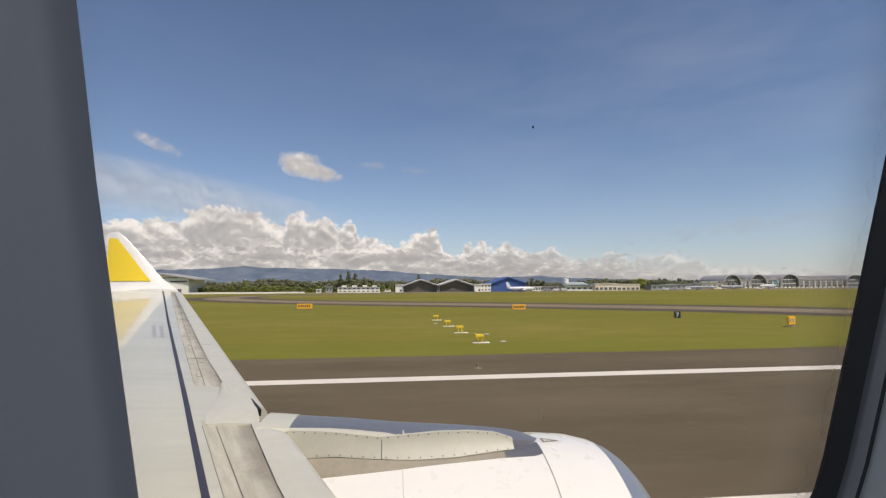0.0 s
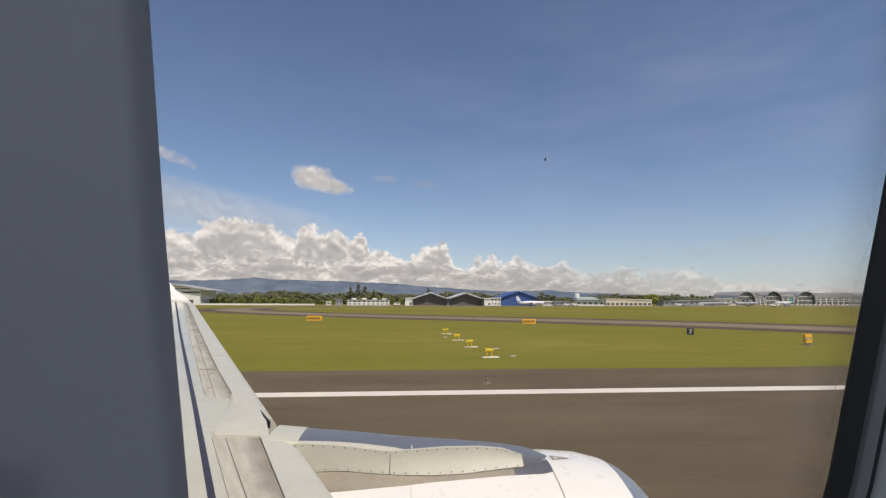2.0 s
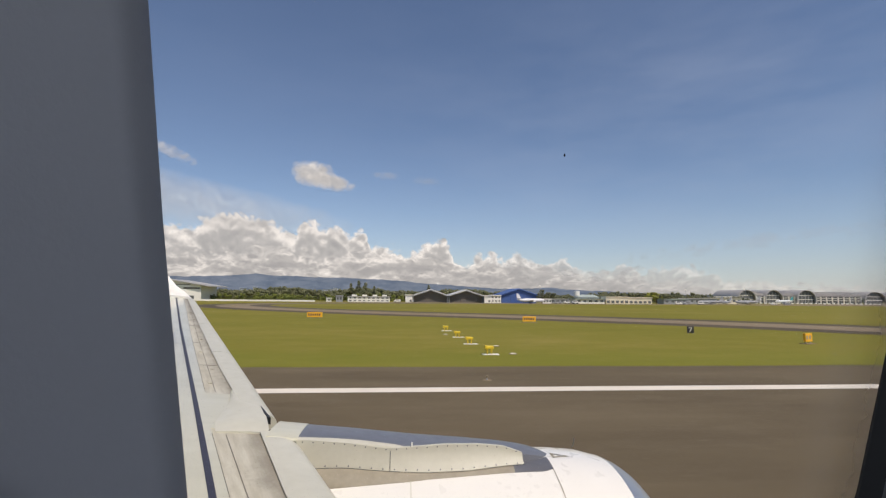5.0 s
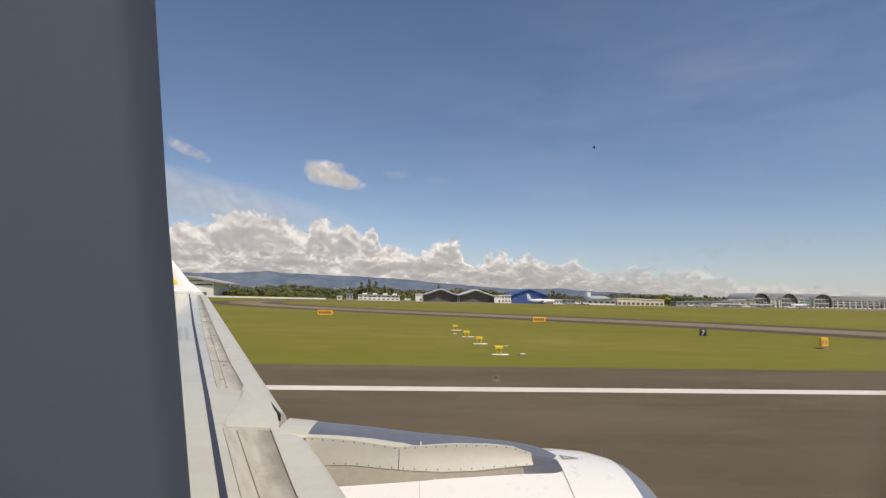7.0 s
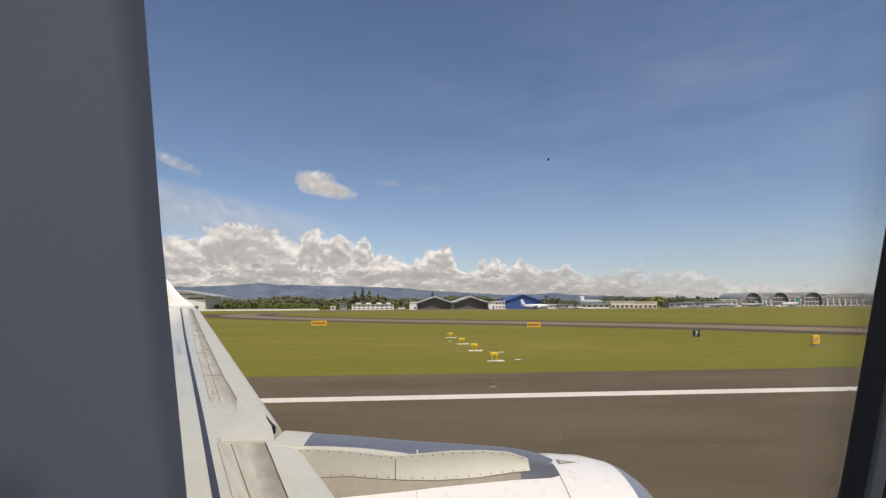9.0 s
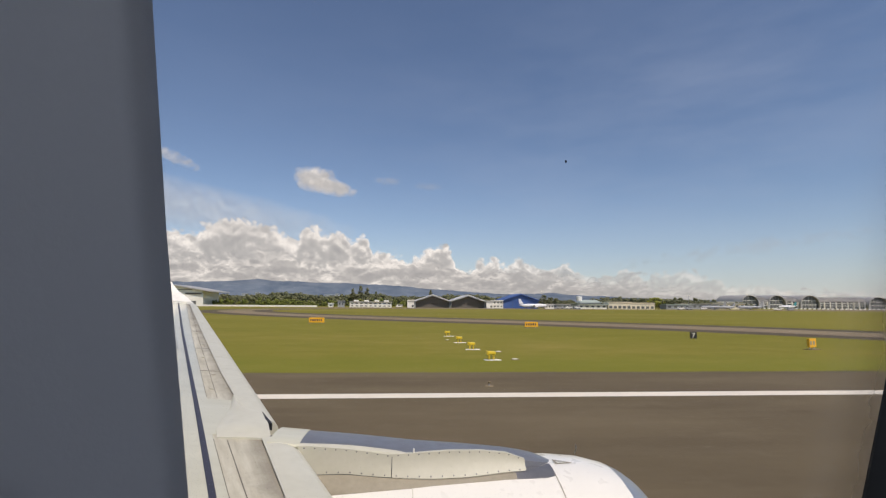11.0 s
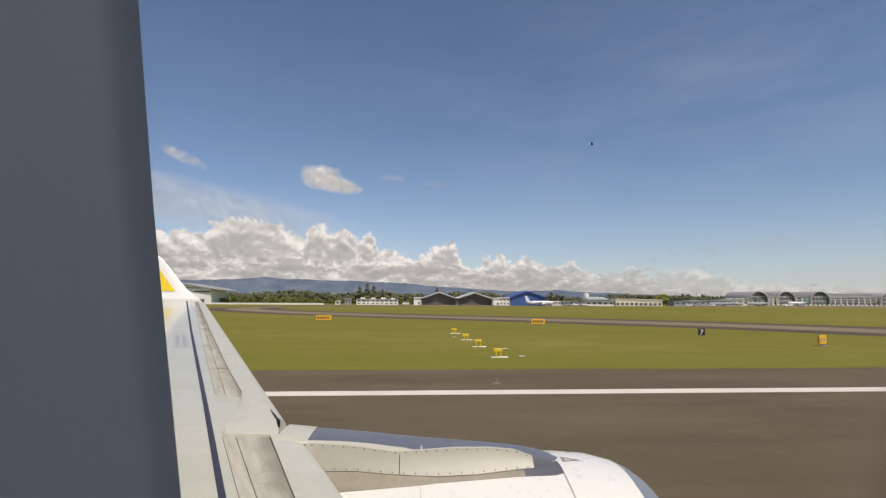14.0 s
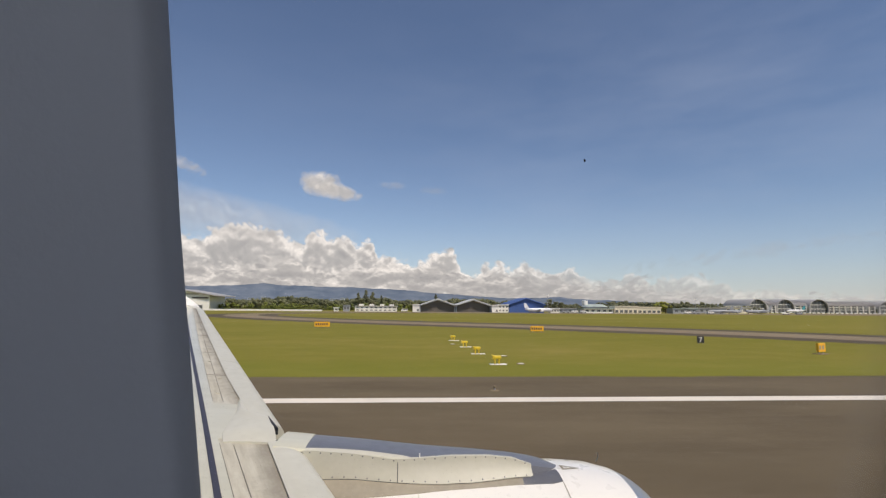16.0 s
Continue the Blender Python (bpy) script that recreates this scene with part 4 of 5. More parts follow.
tower = thing("control_tower", "square pale stair tower with a dark frame on top", "tower", (640, 500, 0))
part("shaft", boxed(-3, 3, -3, 3, 0, 12), M["bwhite"], tower)
part("cab", boxed(-3.6, 3.6, -3.6, 3.6, 12, 15), M["bglass"], tower)
part("roof", boxed(-4, 4, -4, 4, 15, 15.6), M["bgrey"], tower)
block("terminal_wing", 645, 674, 500, 525, 9.6, M["bwhite"], "pale building with an orange tiled roof", roof=M["orange"], bays=9, floors=2)
block("terminal_wing", 676, 758, 495, 520, 6.8, M["bwhite"], "long white concourse with a row of windows", roof=M["broof"], bays=22, floors=2)
block("terminal_wing", 760, 848, 500, 520, 5.8, M["bgrey"], "long low grey concourse building", roof=M["broof"], bays=16)

# white barrier blocks along the apron
first = solo("barrier_block", boxed(-1.3, 1.3, -0.5, 0.5, 0, 1.1, bevel=0.12), M["bwhite"], "white concrete barrier block on the apron edge", "barrier", group="apron barriers")
first.matrix_basis = pose(330, 452, 0)
for i in range(1, 60):
    copy_thing(first, pose(330 + 4.4 * i, 452 - 0.5 * i, 0))

# perimeter wall beyond the grass
wall = solo("perimeter_wall", boxed(-430, -62, 345, 345.3, 0, 1.15), M["bwhite"], "long low white perimeter wall beyond the grass", "wall", kind="structure")


def aeroplane(at, turn, scale, label, tail, hull=None):
    p = thing("aeroplane", label, "aeroplane", at, turn)
    s = scale
    bm = bmesh.new()
    prof = [(-15, 0.15), (-13, 0.9), (-9, 1.6), (-5, 1.9), (8, 1.9), (11, 1.7), (13, 1.1), (14, 0.2)]
    loft(bm, [[(x * s, r * s * math.cos(a), (3.2 + r * math.sin(a) + (0.08 * (-9 - x) if x < -9 else 0)) * s) for a in (6.2832 * i / 12 for i in range(12))] for x, r in prof], True, True)
    part("fuselage", bm, hull or M["bus"], p, smooth=50)
    bm = bmesh.new()
    prism(bm, [(-15 * s, 5 * s), (-15.8 * s, 10 * s), (-13.6 * s, 10 * s), (-10.5 * s, 5 * s)], -0.2 * s, 0.2 * s)
    part("tail_fin", bm, tail, p)
    for side in (-1, 1):
        bm = bmesh.new()
        loft(bm, [[(2.5 * s, side * 1.5 * s, 2.6 * s), (-2.5 * s, side * 1.5 * s, 2.6 * s), (-2.5 * s, side * 1.5 * s, 3.0 * s), (2.5 * s, side * 1.5 * s, 3.0 * s)],
                  [(-2.2 * s, side * 14 * s, 3.6 * s), (-3.6 * s, side * 14 * s, 3.6 * s), (-3.6 * s, side * 14 * s, 3.75 * s), (-2.2 * s, side * 14 * s, 3.75 * s)]], True, True)
        part("wing", bm, hull or M["bus"], p)
        bm = bmesh.new()
        tube(bm, (3.4 * s, side * 5 * s, 2 * s), (0, side * 5 * s, 2 * s), 0.9 * s, 0.7 * s, 10)
        part("engine", bm, hull or M["bus"], p)
        bm = bmesh.new()
        loft(bm, [[(-12.2 * s, side * 0.4 * s, 4 * s), (-14.5 * s, side * 0.4 * s, 4 * s), (-14.5 * s, side * 0.4 * s, 4.2 * s)], [(-14 * s, side * 5 * s, 4.2 * s), (-15 * s, side * 5 * s, 4.2 * s), (-15 * s, side * 5 * s, 4.3 * s)]], True, True)
        part("tailplane", bm, hull or M["bus"], p)
    for x, y in ((11, 0), (-1.5, 2.6), (-1.5, -2.6)):
        bm = bmesh.new()
        tube(bm, (x * s, (y - 0.3) * s, 0.55 * s), (x * s, (y + 0.3) * s, 0.55 * s), 0.55 * s, 0.55 * s, 12)
        tube(bm, (x * s, y * s, 0.6 * s), (x * s, y * s, 2 * s), 0.12 * s, 0.12 * s, 6)
        part("wheel", bm, M["black"], p)
    return p


aeroplane((93, 340, 0.016), 0, 0.70, "small white parked aeroplane before the blue hangar", M["bus"])
aeroplane((392, 462, 0.016), 185, 0.72, "white parked airliner with a teal tail at the terminal", paint("teal_paint", (0.05, 0.33, 0.36), (0.04, 0.26, 0.30), 0.4, 0, 1, 5, 0.4, 0))
for x, y, turn, size in ((236, 350, 165, 0.62), (252, 356, 200, 0.6), (268, 352, 172, 0.66)):
    aeroplane((x, y, 0.016), turn, size, "grey parked aeroplane on the apron", M["bgrey"], M["bgrey"])


def car(x, y, colour, label, turn=0):
    c = thing("van", label, "van", (x, y, 0.016), turn, group="apron vehicles")
    bm = bmesh.new()
    prism(bm, [(-2.4, 0.5), (-2.4, 2.1), (1.0, 2.1), (1.8, 1.3), (2.4, 1.15), (2.4, 0.5)], -0.9, 0.9)
    bmesh.ops.bevel(bm, geom=list(bm.edges), offset=0.1, segments=2, affect="EDGES")
    part("body", bm, colour, c)
    for yy in (-0.915, 0.905):
        part("window", boxed(-2.0, 0.9, yy, yy + 0.01, 1.35, 1.9), M["bglass"], c)
    for xx in (-1.5, 1.5):
        for yy in (-0.95, 0.75):
            bm = bmesh.new()
            tube(bm, (xx, yy, 0.35), (xx, yy + 0.2, 0.35), 0.35, 0.35, 12)
            part("wheel", bm, M["black"], c)
    return c


for i, (x, y) in enumerate([(113, 341), (120, 342), (205, 341), (212, 342), (222, 340), (284, 344), (296, 346), (-4, 342), (126, 341)]):
    car(x, y, M["bwhite"] if i % 3 else M["bgrey"], "white van parked on the apron" if i % 3 else "grey van parked on the apron", 180 * (i % 2))


# ---- signs and lights by the runway ----
def board_sign(at, w, h, turn, label, panel, marks, mark_mat):
    s = thing("airfield_sign", label, "sign", at, turn)
    part("panel", boxed(-w / 2, w / 2, -0.12, 0.12, 0.22, 0.22 + h, bevel=0.025), panel, s)
    for k in (-0.32, 0.32):
        bm = bmesh.new()
        tube(bm, (k * w, 0, 0), (k * w, 0, 0.25), 0.05, 0.05, 8)
        part("leg", bm, M["bgrey"], s)
    part("footing", boxed(-w / 2 - 0.2, w / 2 + 0.2, -0.4, 0.4, -0.05, 0.05), M["concrete"], s)
    for x0, x1, z0, z1 in marks:
        part("marking", boxed(x0, x1, -0.128, -0.121, 0.22 + z0, 0.22 + z1), mark_mat, s)
    return s


bars = lambda n, w, h: [(-w * 0.42 + i * w * 0.84 / n, -w * 0.42 + (i + 0.62) * w * 0.84 / n, h * 0.28, h * 0.72) for i in range(n)]
board_sign((40.5, 45.0, 0), 1.15, 0.85, 20, "small yellow airfield sign with a dark mark on grass", M["sign"], bars(2, 1.15, 0.85), M["tan"])
board_sign((-17.0, 95.0, 0), 2.9, 0.95, 0, "yellow airfield direction sign with dark marks on grass", M["sign"], bars(6, 2.9, 0.95), M["navy"])
board_sign((22.0, 82.0, 0), 2.3, 0.85, 0, "yellow airfield direction sign with dark marks on grass", M["sign"], bars(5, 2.3, 0.85), M["navy"])

dist = thing("distance_sign", "black runway distance sign with a white figure seven", "sign", (35.9, 57.3, 0), -20)
dist.scale = (0.7, 0.7, 0.7)
part("panel", boxed(-0.55, 0.55, -0.1, 0.1, 0.2, 1.35, bevel=0.03), M["black"], dist)
for k in (-0.35, 0.35):
    bm = bmesh.new()
    tube(bm, (k, 0, 0), (k, 0, 0.22), 0.04, 0.04, 8)
    part("leg", bm, M["bgrey"], dist)
txt = bpy.data.curves.new("figure", "FONT")
txt.body, txt.size, txt.extrude, txt.align_x = "7", 1.25, 0.004, "CENTER"
txt.materials.append(M["bwhite"])
fig = new("figure", txt)
fig.parent = dist
fig.matrix_basis = pose(0, -0.11, 0.32, 90, 0, 0)
tagged(fig, "white painted figure seven")


def slope_light(x, y):
    s = thing("approach_light_box", "yellow approach light box on a pale concrete pad", "airfield light", (x, y, 0), group="approach light boxes")
    part("pad", boxed(-0.55, 0.75, -0.30, 0.30, -0.05, 0.04, bevel=0.02), M["bwhite"], s)
    for xx in (-0.17, 0.17):
        for yy in (-0.2, 0.2):
            bm = bmesh.new()
            tube(bm, (xx, yy, 0.04), (xx, yy, 0.46), 0.03, 0.03, 6)
            part("leg", bm, M["lightbox"], s)
    part("housing", boxed(-0.27, 0.30, -0.28, 0.28, 0.44, 0.66, bevel=0.05), M["lightbox"], s)
    part("hood", boxed(-0.36, -0.27, -0.30, 0.30, 0.42, 0.69), M["lightbox"], s)
    return s


for x, y in ((6.7, 36.7), (6.3, 44.7), (6.0, 52.1), (5.6, 61.7)):
    slope_light(x, y)


def cable_pit(x, y):
    s = thing("cable_pit_cover", "small pale concrete cable pit cover in the grass", "pit cover", (x, y, 0), group="cable pit covers")
    part("surround", boxed(-0.30, 0.30, -0.25, 0.25, -0.05, 0.05, bevel=0.02), M["concrete"], s)
    part("lid", boxed(-0.2, 0.2, -0.16, 0.16, 0.05, 0.075, bevel=0.01), M["bwhite"], s)
    return s


for x, y in ((8.6, 36.9), (8.4, 42.6), (5.0, 55.6)):
    cable_pit(x, y)


def edge_light(x):
    s = thing("runway_edge_light", "small runway edge light on a pale pad", "airfield light", (x, 25.3, 0.03), group="runway edge lights")
    bm = bmesh.new()
    tube(bm, (0, 0, 0), (0, 0, 0.03), 0.24, 0.2, 16)
    part("base", bm, M["concrete"], s)
    bm = bmesh.new()
    tube(bm, (0, 0, 0.03), (0, 0, 0.14), 0.035, 0.035, 8)
    part("stem", bm, M["bgrey"], s)
    bm = bmesh.new()
    tube(bm, (0, 0, 0.14), (0, 0, 0.22), 0.075, 0.085, 12)
    tube(bm, (0, 0, 0.22), (0, 0, 0.26), 0.085, 0.03, 12)
    part("lens", bm, M["concrete"], s)
    return s


for k in range(-5, 8):
    edge_light(4.5 + 60 * k)

# ---- the aircraft: wing ----
LE_X, LE_Y, LE_S, W_A, W_B = -1.04, 4.15, -0.486, 3.018, 0.0926
le = lambda y: LE_X + LE_S * (y - LE_Y)
wz = lambda y: W_A + W_B * y
TIP_Y = 15.25
chord = lambda y: lerp_table([(0.1, 6.0), (4.6, 3.75), (TIP_Y, 2.0)], y)


def wing_top(y, s):
    """A point of the wing's upper skin, s metres behind the leading edge line."""
    k = s / chord(y)
    bump = 0.035 * math.sin(min(1.0, s / 0.9) * math.pi / 2) - 0.16 * max(0.0, k - 0.35) ** 1.5 * chord(y) / 3
    return (le(y) - s, y, wz(y) + bump)


plane = thing("aircraft", "white jet airliner with grey wings and a yellow wingtip", "aeroplane", (0, 0, 0))
ys = [0.1 + (TIP_Y - 0.1) * i / 40 for i in range(41)]


def wing_patch(y0, y1, s0, s1, lift, ny=12, ns=5, thick=0.03):
    """A sheet of wing skin between two span stations and two distances behind the leading edge."""
    bm = bmesh.new()
    fs0 = s0 if callable(s0) else lambda y: s0
    fs1 = s1 if callable(s1) else lambda y: s1
    grid, low = [], []
    for i in range(ny + 1):
        y = y0 + (y1 - y0) * i / ny
        row = []
        for j in range(ns + 1):
            x, yy, z = wing_top(y, fs0(y) + (fs1(y) - fs0(y)) * j / ns)
            row.append((x, yy, z + lift))
        grid.append(row + [(x, yy, z - thick) for x, yy, z in (row[-1], row[0])])
    return loft(bm, grid, True, True)


# main skin behind the slats, lower skin, and the closing rear edge
line_s = lambda y: lerp_table([(2.0, 0.63), (4.5, 0.60), (9.0, 0.57), (TIP_Y, 0.48)], y)
aft_s = lambda y: lerp_table([(4.8, 0.49), (6.5, 0.46), (8.4, 0.43), (13.0, 0.31), (TIP_Y, 0.26)], y)
nose_s = lambda y: 0.53 if y < 3.94 else 0.2 if y < 4.89 else aft_s(y)
bm = bmesh.new()
loft(bm, [[wing_top(y, nose_s(y) + (chord(y) - nose_s(y)) * j / 14) for j in range(15)] + [(le(y) - 0.55 * chord(y), y, wz(y) - 0.10 * chord(y)), (le(y) - 0.30, y, wz(y) - 0.085 * chord(y)), (le(y) - 0.2, y, wz(y) - 0.16)] for y in sorted(ys + [3.93, 3.945, 4.88, 4.895])], True, True)
wing = part("wing", bm, M["wing"], plane, "pale grey wing skin", smooth=30)
part("wing_line", wing_patch(1.6, TIP_Y - 0.1, lambda y: line_s(y) - 0.022, lambda y: line_s(y) + 0.022, 0.004, 30, 1, 0.002), M["navy"], wing, "thin dark navy line along the wing")

# recessed soiled nose behind the slats
for y0, y1 in ((1.2, 3.94), (4.86, TIP_Y - 0.25)):
    part("wing_nose", wing_patch(y0, y1, 0.12, lambda y: 0.526 if y < 4 else aft_s(y) - 0.004, -0.003, 24, 6, 0.05), M["dirty"], wing, "soiled bare metal wing nose", smooth=30)


def slat(y0, y1, rear, lead):
    bm = bmesh.new()
    rows = []
    for i in range(13):
        y = y0 + (y1 - y0) * i / 12
        r = rear(y)
        sec = []
        for k in range(8):
            a = k / 7
            s = lead + (r - lead) * (1 - math.cos(a * math.pi / 2))
            z = wz(y) - 0.065 + 0.105 * math.sin(a * math.pi / 2) - 0.016 * a ** 4
            sec.append((le(y) - s, y, z))
        sec += [(le(y) - r + 0.02, y, wz(y) - 0.005), (le(y) - lead - 0.07, y, wz(y) - 0.12), (le(y) - lead - 0.005, y, wz(y) - 0.1)]
        rows.append(sec)
    return loft(bm, rows, True, True)


spans = [(1.0, 3.86), (4.30, 6.9), (6.92, 9.6), (9.62, 12.3), (12.32, TIP_Y - 0.3)]
for i, (a, b) in enumerate(spans):
    rear = (lambda y: 0.17 + 0.05 * min(1, (3.86 - y) / 1.0)) if i == 0 else (lambda y: lerp_table([(4.3, 0.20), (6.0, 0.235), (9.0, 0.22), (TIP_Y, 0.16)], y))
    part("slat", slat(a, b, rear, -0.06 if i else -0.10), M["slat"], wing, "pale grey leading edge slat", smooth=35)
# fixed fairing of the wing over the pylon
bm = bmesh.new()
rows = []
for i in range(13):
    y = 3.85 + (4.90 - 3.85) * i / 12
    s0 = lerp_table([(3.85, 0.10), (4.45, 0.02), (4.5, 0.2), (4.9, 0.22)], y)
    s1 = lerp_table([(3.85, 0.50), (4.02, 0.49), (4.2, 0.43), (4.61, 0.30), (4.9, 0.25)], y)
    lip = 0.3 + 0.7 * min(1.0, (y - 3.85) / 0.16)
    rows.append([(le(y) - s0, y, wz(y) - 0.06)] + [(wing_top(y, s0 + (s1 - s0) * j / 6)[0], y, wing_top(y, s0 + (s1 - s0) * j / 6)[2] + lip * (0.030 * math.sin(math.pi * (0.15 + 0.85 * j / 6)) + 0.014)) for j in range(7)] + [(le(y) - s1, y, wz(y) - 0.05)])
part("pylon_fillet", loft(bm, rows, True, True), M["slat"], wing, "pale grey fairing where the pylon meets the wing", smooth=35)
# solid black wedges stand in for the shade inside the slat gaps
bm = bmesh.new()
loft(bm, [[(x, y, wz(y) + dz) for x, y in ((-1.235, 4.45), (-1.062, 4.13), (-1.088, 4.145), (-1.148, 4.24), (-1.222, 4.41))] for dz in (-0.02, 0.036)], True, True)
part("slat_gap", bm, M["black"], wing, "black wedge for the dark gap at the slat end")
bm = bmesh.new()
loft(bm, [[(x, y, wz(y) + dz) for x, y in ((-1.10, 3.925), (-0.96, 3.895), (-0.975, 3.868), (-1.08, 3.875))] for dz in (-0.03, 0.02)], True, True)
part("slat_gap", bm, M["black"], wing, "black wedge for the dark gap at the slat end")
# seams, brackets and stencil bars on the nose
part("seam", wing_patch(1.2, 3.80, 0.425, 0.431, 0.001, 24, 1, 0.002), M["seam"], wing)
part("seam", wing_patch(4.95, TIP_Y - 0.5, lambda y: aft_s(y) - 0.105, lambda y: aft_s(y) - 0.099, 0.001, 24, 1, 0.002), M["seam"], wing)
part("seam", wing_patch(1.2, 3.82, 0.5262, 0.5295, 0.0035, 24, 1, 0.002), M["seam"], wing, "dark joint behind the wing nose")
part("seam", wing_patch(4.95, TIP_Y - 0.4, lambda y: aft_s(y) - 0.004, lambda y: aft_s(y) - 0.0005, 0.0035, 24, 1, 0.002), M["seam"], wing, "dark joint behind the wing nose")
for y in (6.1, 7.6, 9.4, 11.4):
    part("seam", wing_patch(y, y + 0.008, lambda y: 0.22, lambda y: aft_s(y) - 0.004, 0.001, 1, 3, 0.002), M["seam"], wing)
# small brackets and lifted tabs on the nose
for y, d in ((5.25, 0.05), (5.9, 0.12), (6.9, 0.06), (7.9, 0.12), (9.1, 0.07), (10.3, 0.10), (11.6, 0.06)):
    part("bracket", wing_patch(y, y + 0.09, lambda y: aft_s(y) - d - 0.045, lambda y: aft_s(y) - d, 0.006, 1, 2, 0.01), M["dirty"], wing, "small pale bracket")
for j in range(2):
    for k in range(7):
        y = 7.5 + 0.16 * k
        part("stencil_bar", wing_patch(y, y + 0.09, 0.68 + 0.11 * j, 0.74 + 0.11 * j, 0.003, 1, 1, 0.001), M["bgrey"], wing)

# upturned wingtip
bm = bmesh.new()
TIPS = [(15.2, 0.0, -0.02, 2.0), (15.3, 0.06, -0.12, 1.96), (15.38, 0.20, -0.32, 1.84), (15.45, 0.38, -0.60, 1.68), (15.53, 1.08, -1.24, 1.06), (15.59, 1.64, -1.77, 0.55), (15.61, 1.80, -1.95, 0.34), (15.615, 1.86, -2.06, 0.18)]
tipx, tipz = le(15.2), wz(15.2)


def tip_ring(y, dz, dx, c):
    n = [(0, 0), (0.04, 0.4), (0.2, 0.8), (0.45, 0.9), (0.75, 0.5), (1, 0.06), (1, -0.06), (0.7, -0.4), (0.3, -0.7), (0.05, -0.4)]
    up = min(1.0, dz / 0.3)
    return [(tipx + dx - k * c, y - t * 0.055 * c * up, tipz + dz + t * 0.055 * c * (1 - up)) for k, t in n]


tip = part("wingtip", loft(bm, [tip_ring(*r) for r in TIPS], True, True), M["white"], plane, "white upturned wingtip", smooth=40)
bm = bmesh.new()
rows = []
for k in range(9):
    dz = 0.33 + (1.66 - 0.33) * k / 8
    y = lerp_table([(r[1], r[0]) for r in TIPS], dz)
    dx = lerp_table([(r[1], r[2]) for r in TIPS], dz)
    c = lerp_table([(r[1], r[3]) for r in TIPS], dz)
    a0, a1 = dx - 0.20 - 0.10 * c, dx - c * 0.98
    rows.append([(tipx + a0 + (a1 - a0) * j / 6, y - 0.055 * c * (0.95 - 0.85 * (j / 6) ** 2) - 0.012, tipz + dz) for j in range(7)])
part("tip_panel", sheet(bm, rows), M["yellow"], tip, "bright yellow panel on the wingtip", smooth=40)

# ---- the aircraft: engine and pylon ----
EY, EZ = 3.95, 1.985
NAC = [(-1.9, 0.80), (-1.6, 0.95), (-1.1, 1.06), (-0.5, 1.13), (0.2, 1.175), (0.8, 1.19), (1.25, 1.185), (1.5, 1.165), (1.70, 1.115)]
LIP = [(1.70, 1.115), (1.80, 1.068), (1.88, 1.01), (1.95, 0.93), (1.985, 0.85), (1.96, 0.77), (1.86, 0.73), (1.7, 0.72)]


def revolve(prof, n=64):
    bm = bmesh.new()
    return loft(bm, [[(x, EY + r * math.cos(a), EZ + r * math.sin(a)) for a in (2 * math.pi * i / n for i in range(n))] for x, r in prof])


engine = part("engine_cowl", revolve([(x, r - 0.0) for x, r in NAC]), M["white"], plane, "glossy white engine cowling", smooth=40)
part("inlet_lip", revolve(LIP), M["metal"], engine, "polished bare metal inlet lip", smooth=50)
part("inlet_duct", revolve([(1.7, 0.72), (0.9, 0.74), (0.6, 0.74), (0.6, 0.1)]), M["bgrey"], engine)
part("exhaust_nozzle", revolve([(-1.9, 0.79), (-1.7, 0.62), (-2.6, 0.42), (-2.9, 0.38), (-2.6, 0.3)]), M["tan"], engine, smooth=40)
nac_r = lambda x: lerp_table(NAC, x)


def cowl_line(x0, x1, a0, a1, w, material, name, lift=0.003):
    bm = bmesh.new()
    n = 24
    up = lambda x, a: (x, EY + (nac_r(x) + lift) * math.cos(a), EZ + (nac_r(x) + lift) * math.sin(a))
    along = abs(x1 - x0) > 0.3
    e = radians(w) if along else w
    rows = [[up(x0 + (x1 - x0) * k / n, radians(a0 + (a1 - a0) * k / n)), up(x0 + (x1 - x0) * k / n + (0 if along else e), radians(a0 + (a1 - a0) * k / n) + (e if along else 0))] for k in range(n + 1)]
    return part(name, sheet(bm, rows), material, engine)


cowl_line(1.16, 1.16, 97, 200, 0.006, M["tan"], "cowl_seam")
cowl_line(0.08, 0.08, 104, 190, 0.006, M["slat"], "cowl_seam")
cowl_line(-1.1, 1.14, 150, 150, 0.3, M["slat"], "cowl_seam")

# pylon: grey crest, side panel with rivets, stained lower strip
CREST = [(-1.5, 3.395), (-0.99, 3.408), (-0.78, 3.388), (-0.38, 3.353), (0.09, 3.302), (0.44, 3.275), (0.8, 3.247), (1.02, 3.22), (1.12, 3.197), (1.18, 3.168)]
UPPER = [(-1.5, 3.392), (-0.69, 3.387), (-0.4, 3.362), (-0.1, 3.317), (0.08, 3.322), (0.35, 3.337), (0.6, 3.332), (0.8, 3.307), (0.95, 3.252)]
half = lambda x: lerp_table([(-1.5, 0.23), (0.5, 0.21), (0.9, 0.175), (1.08, 0.14), (1.15, 0.09), (1.2, 0.03)], x)


def pylon_section(x):
    h, top = half(x), lerp_table(CREST, x)
    mid = min(lerp_table(UPPER, x), top - 0.02)
    low = EZ + nac_r(x) - 0.12
    side = [(EY - h - 0.02, low), (EY - h, mid - 0.02), (EY - h * 0.94, mid + (top - mid) * 0.35), (EY - h * 0.7, mid + (top - mid) * 0.75), (EY - h * 0.3, top)]
    return [(x, y, z) for y, z in side] + [(x, 2 * EY - y, z) for y, z in side[::-1]]


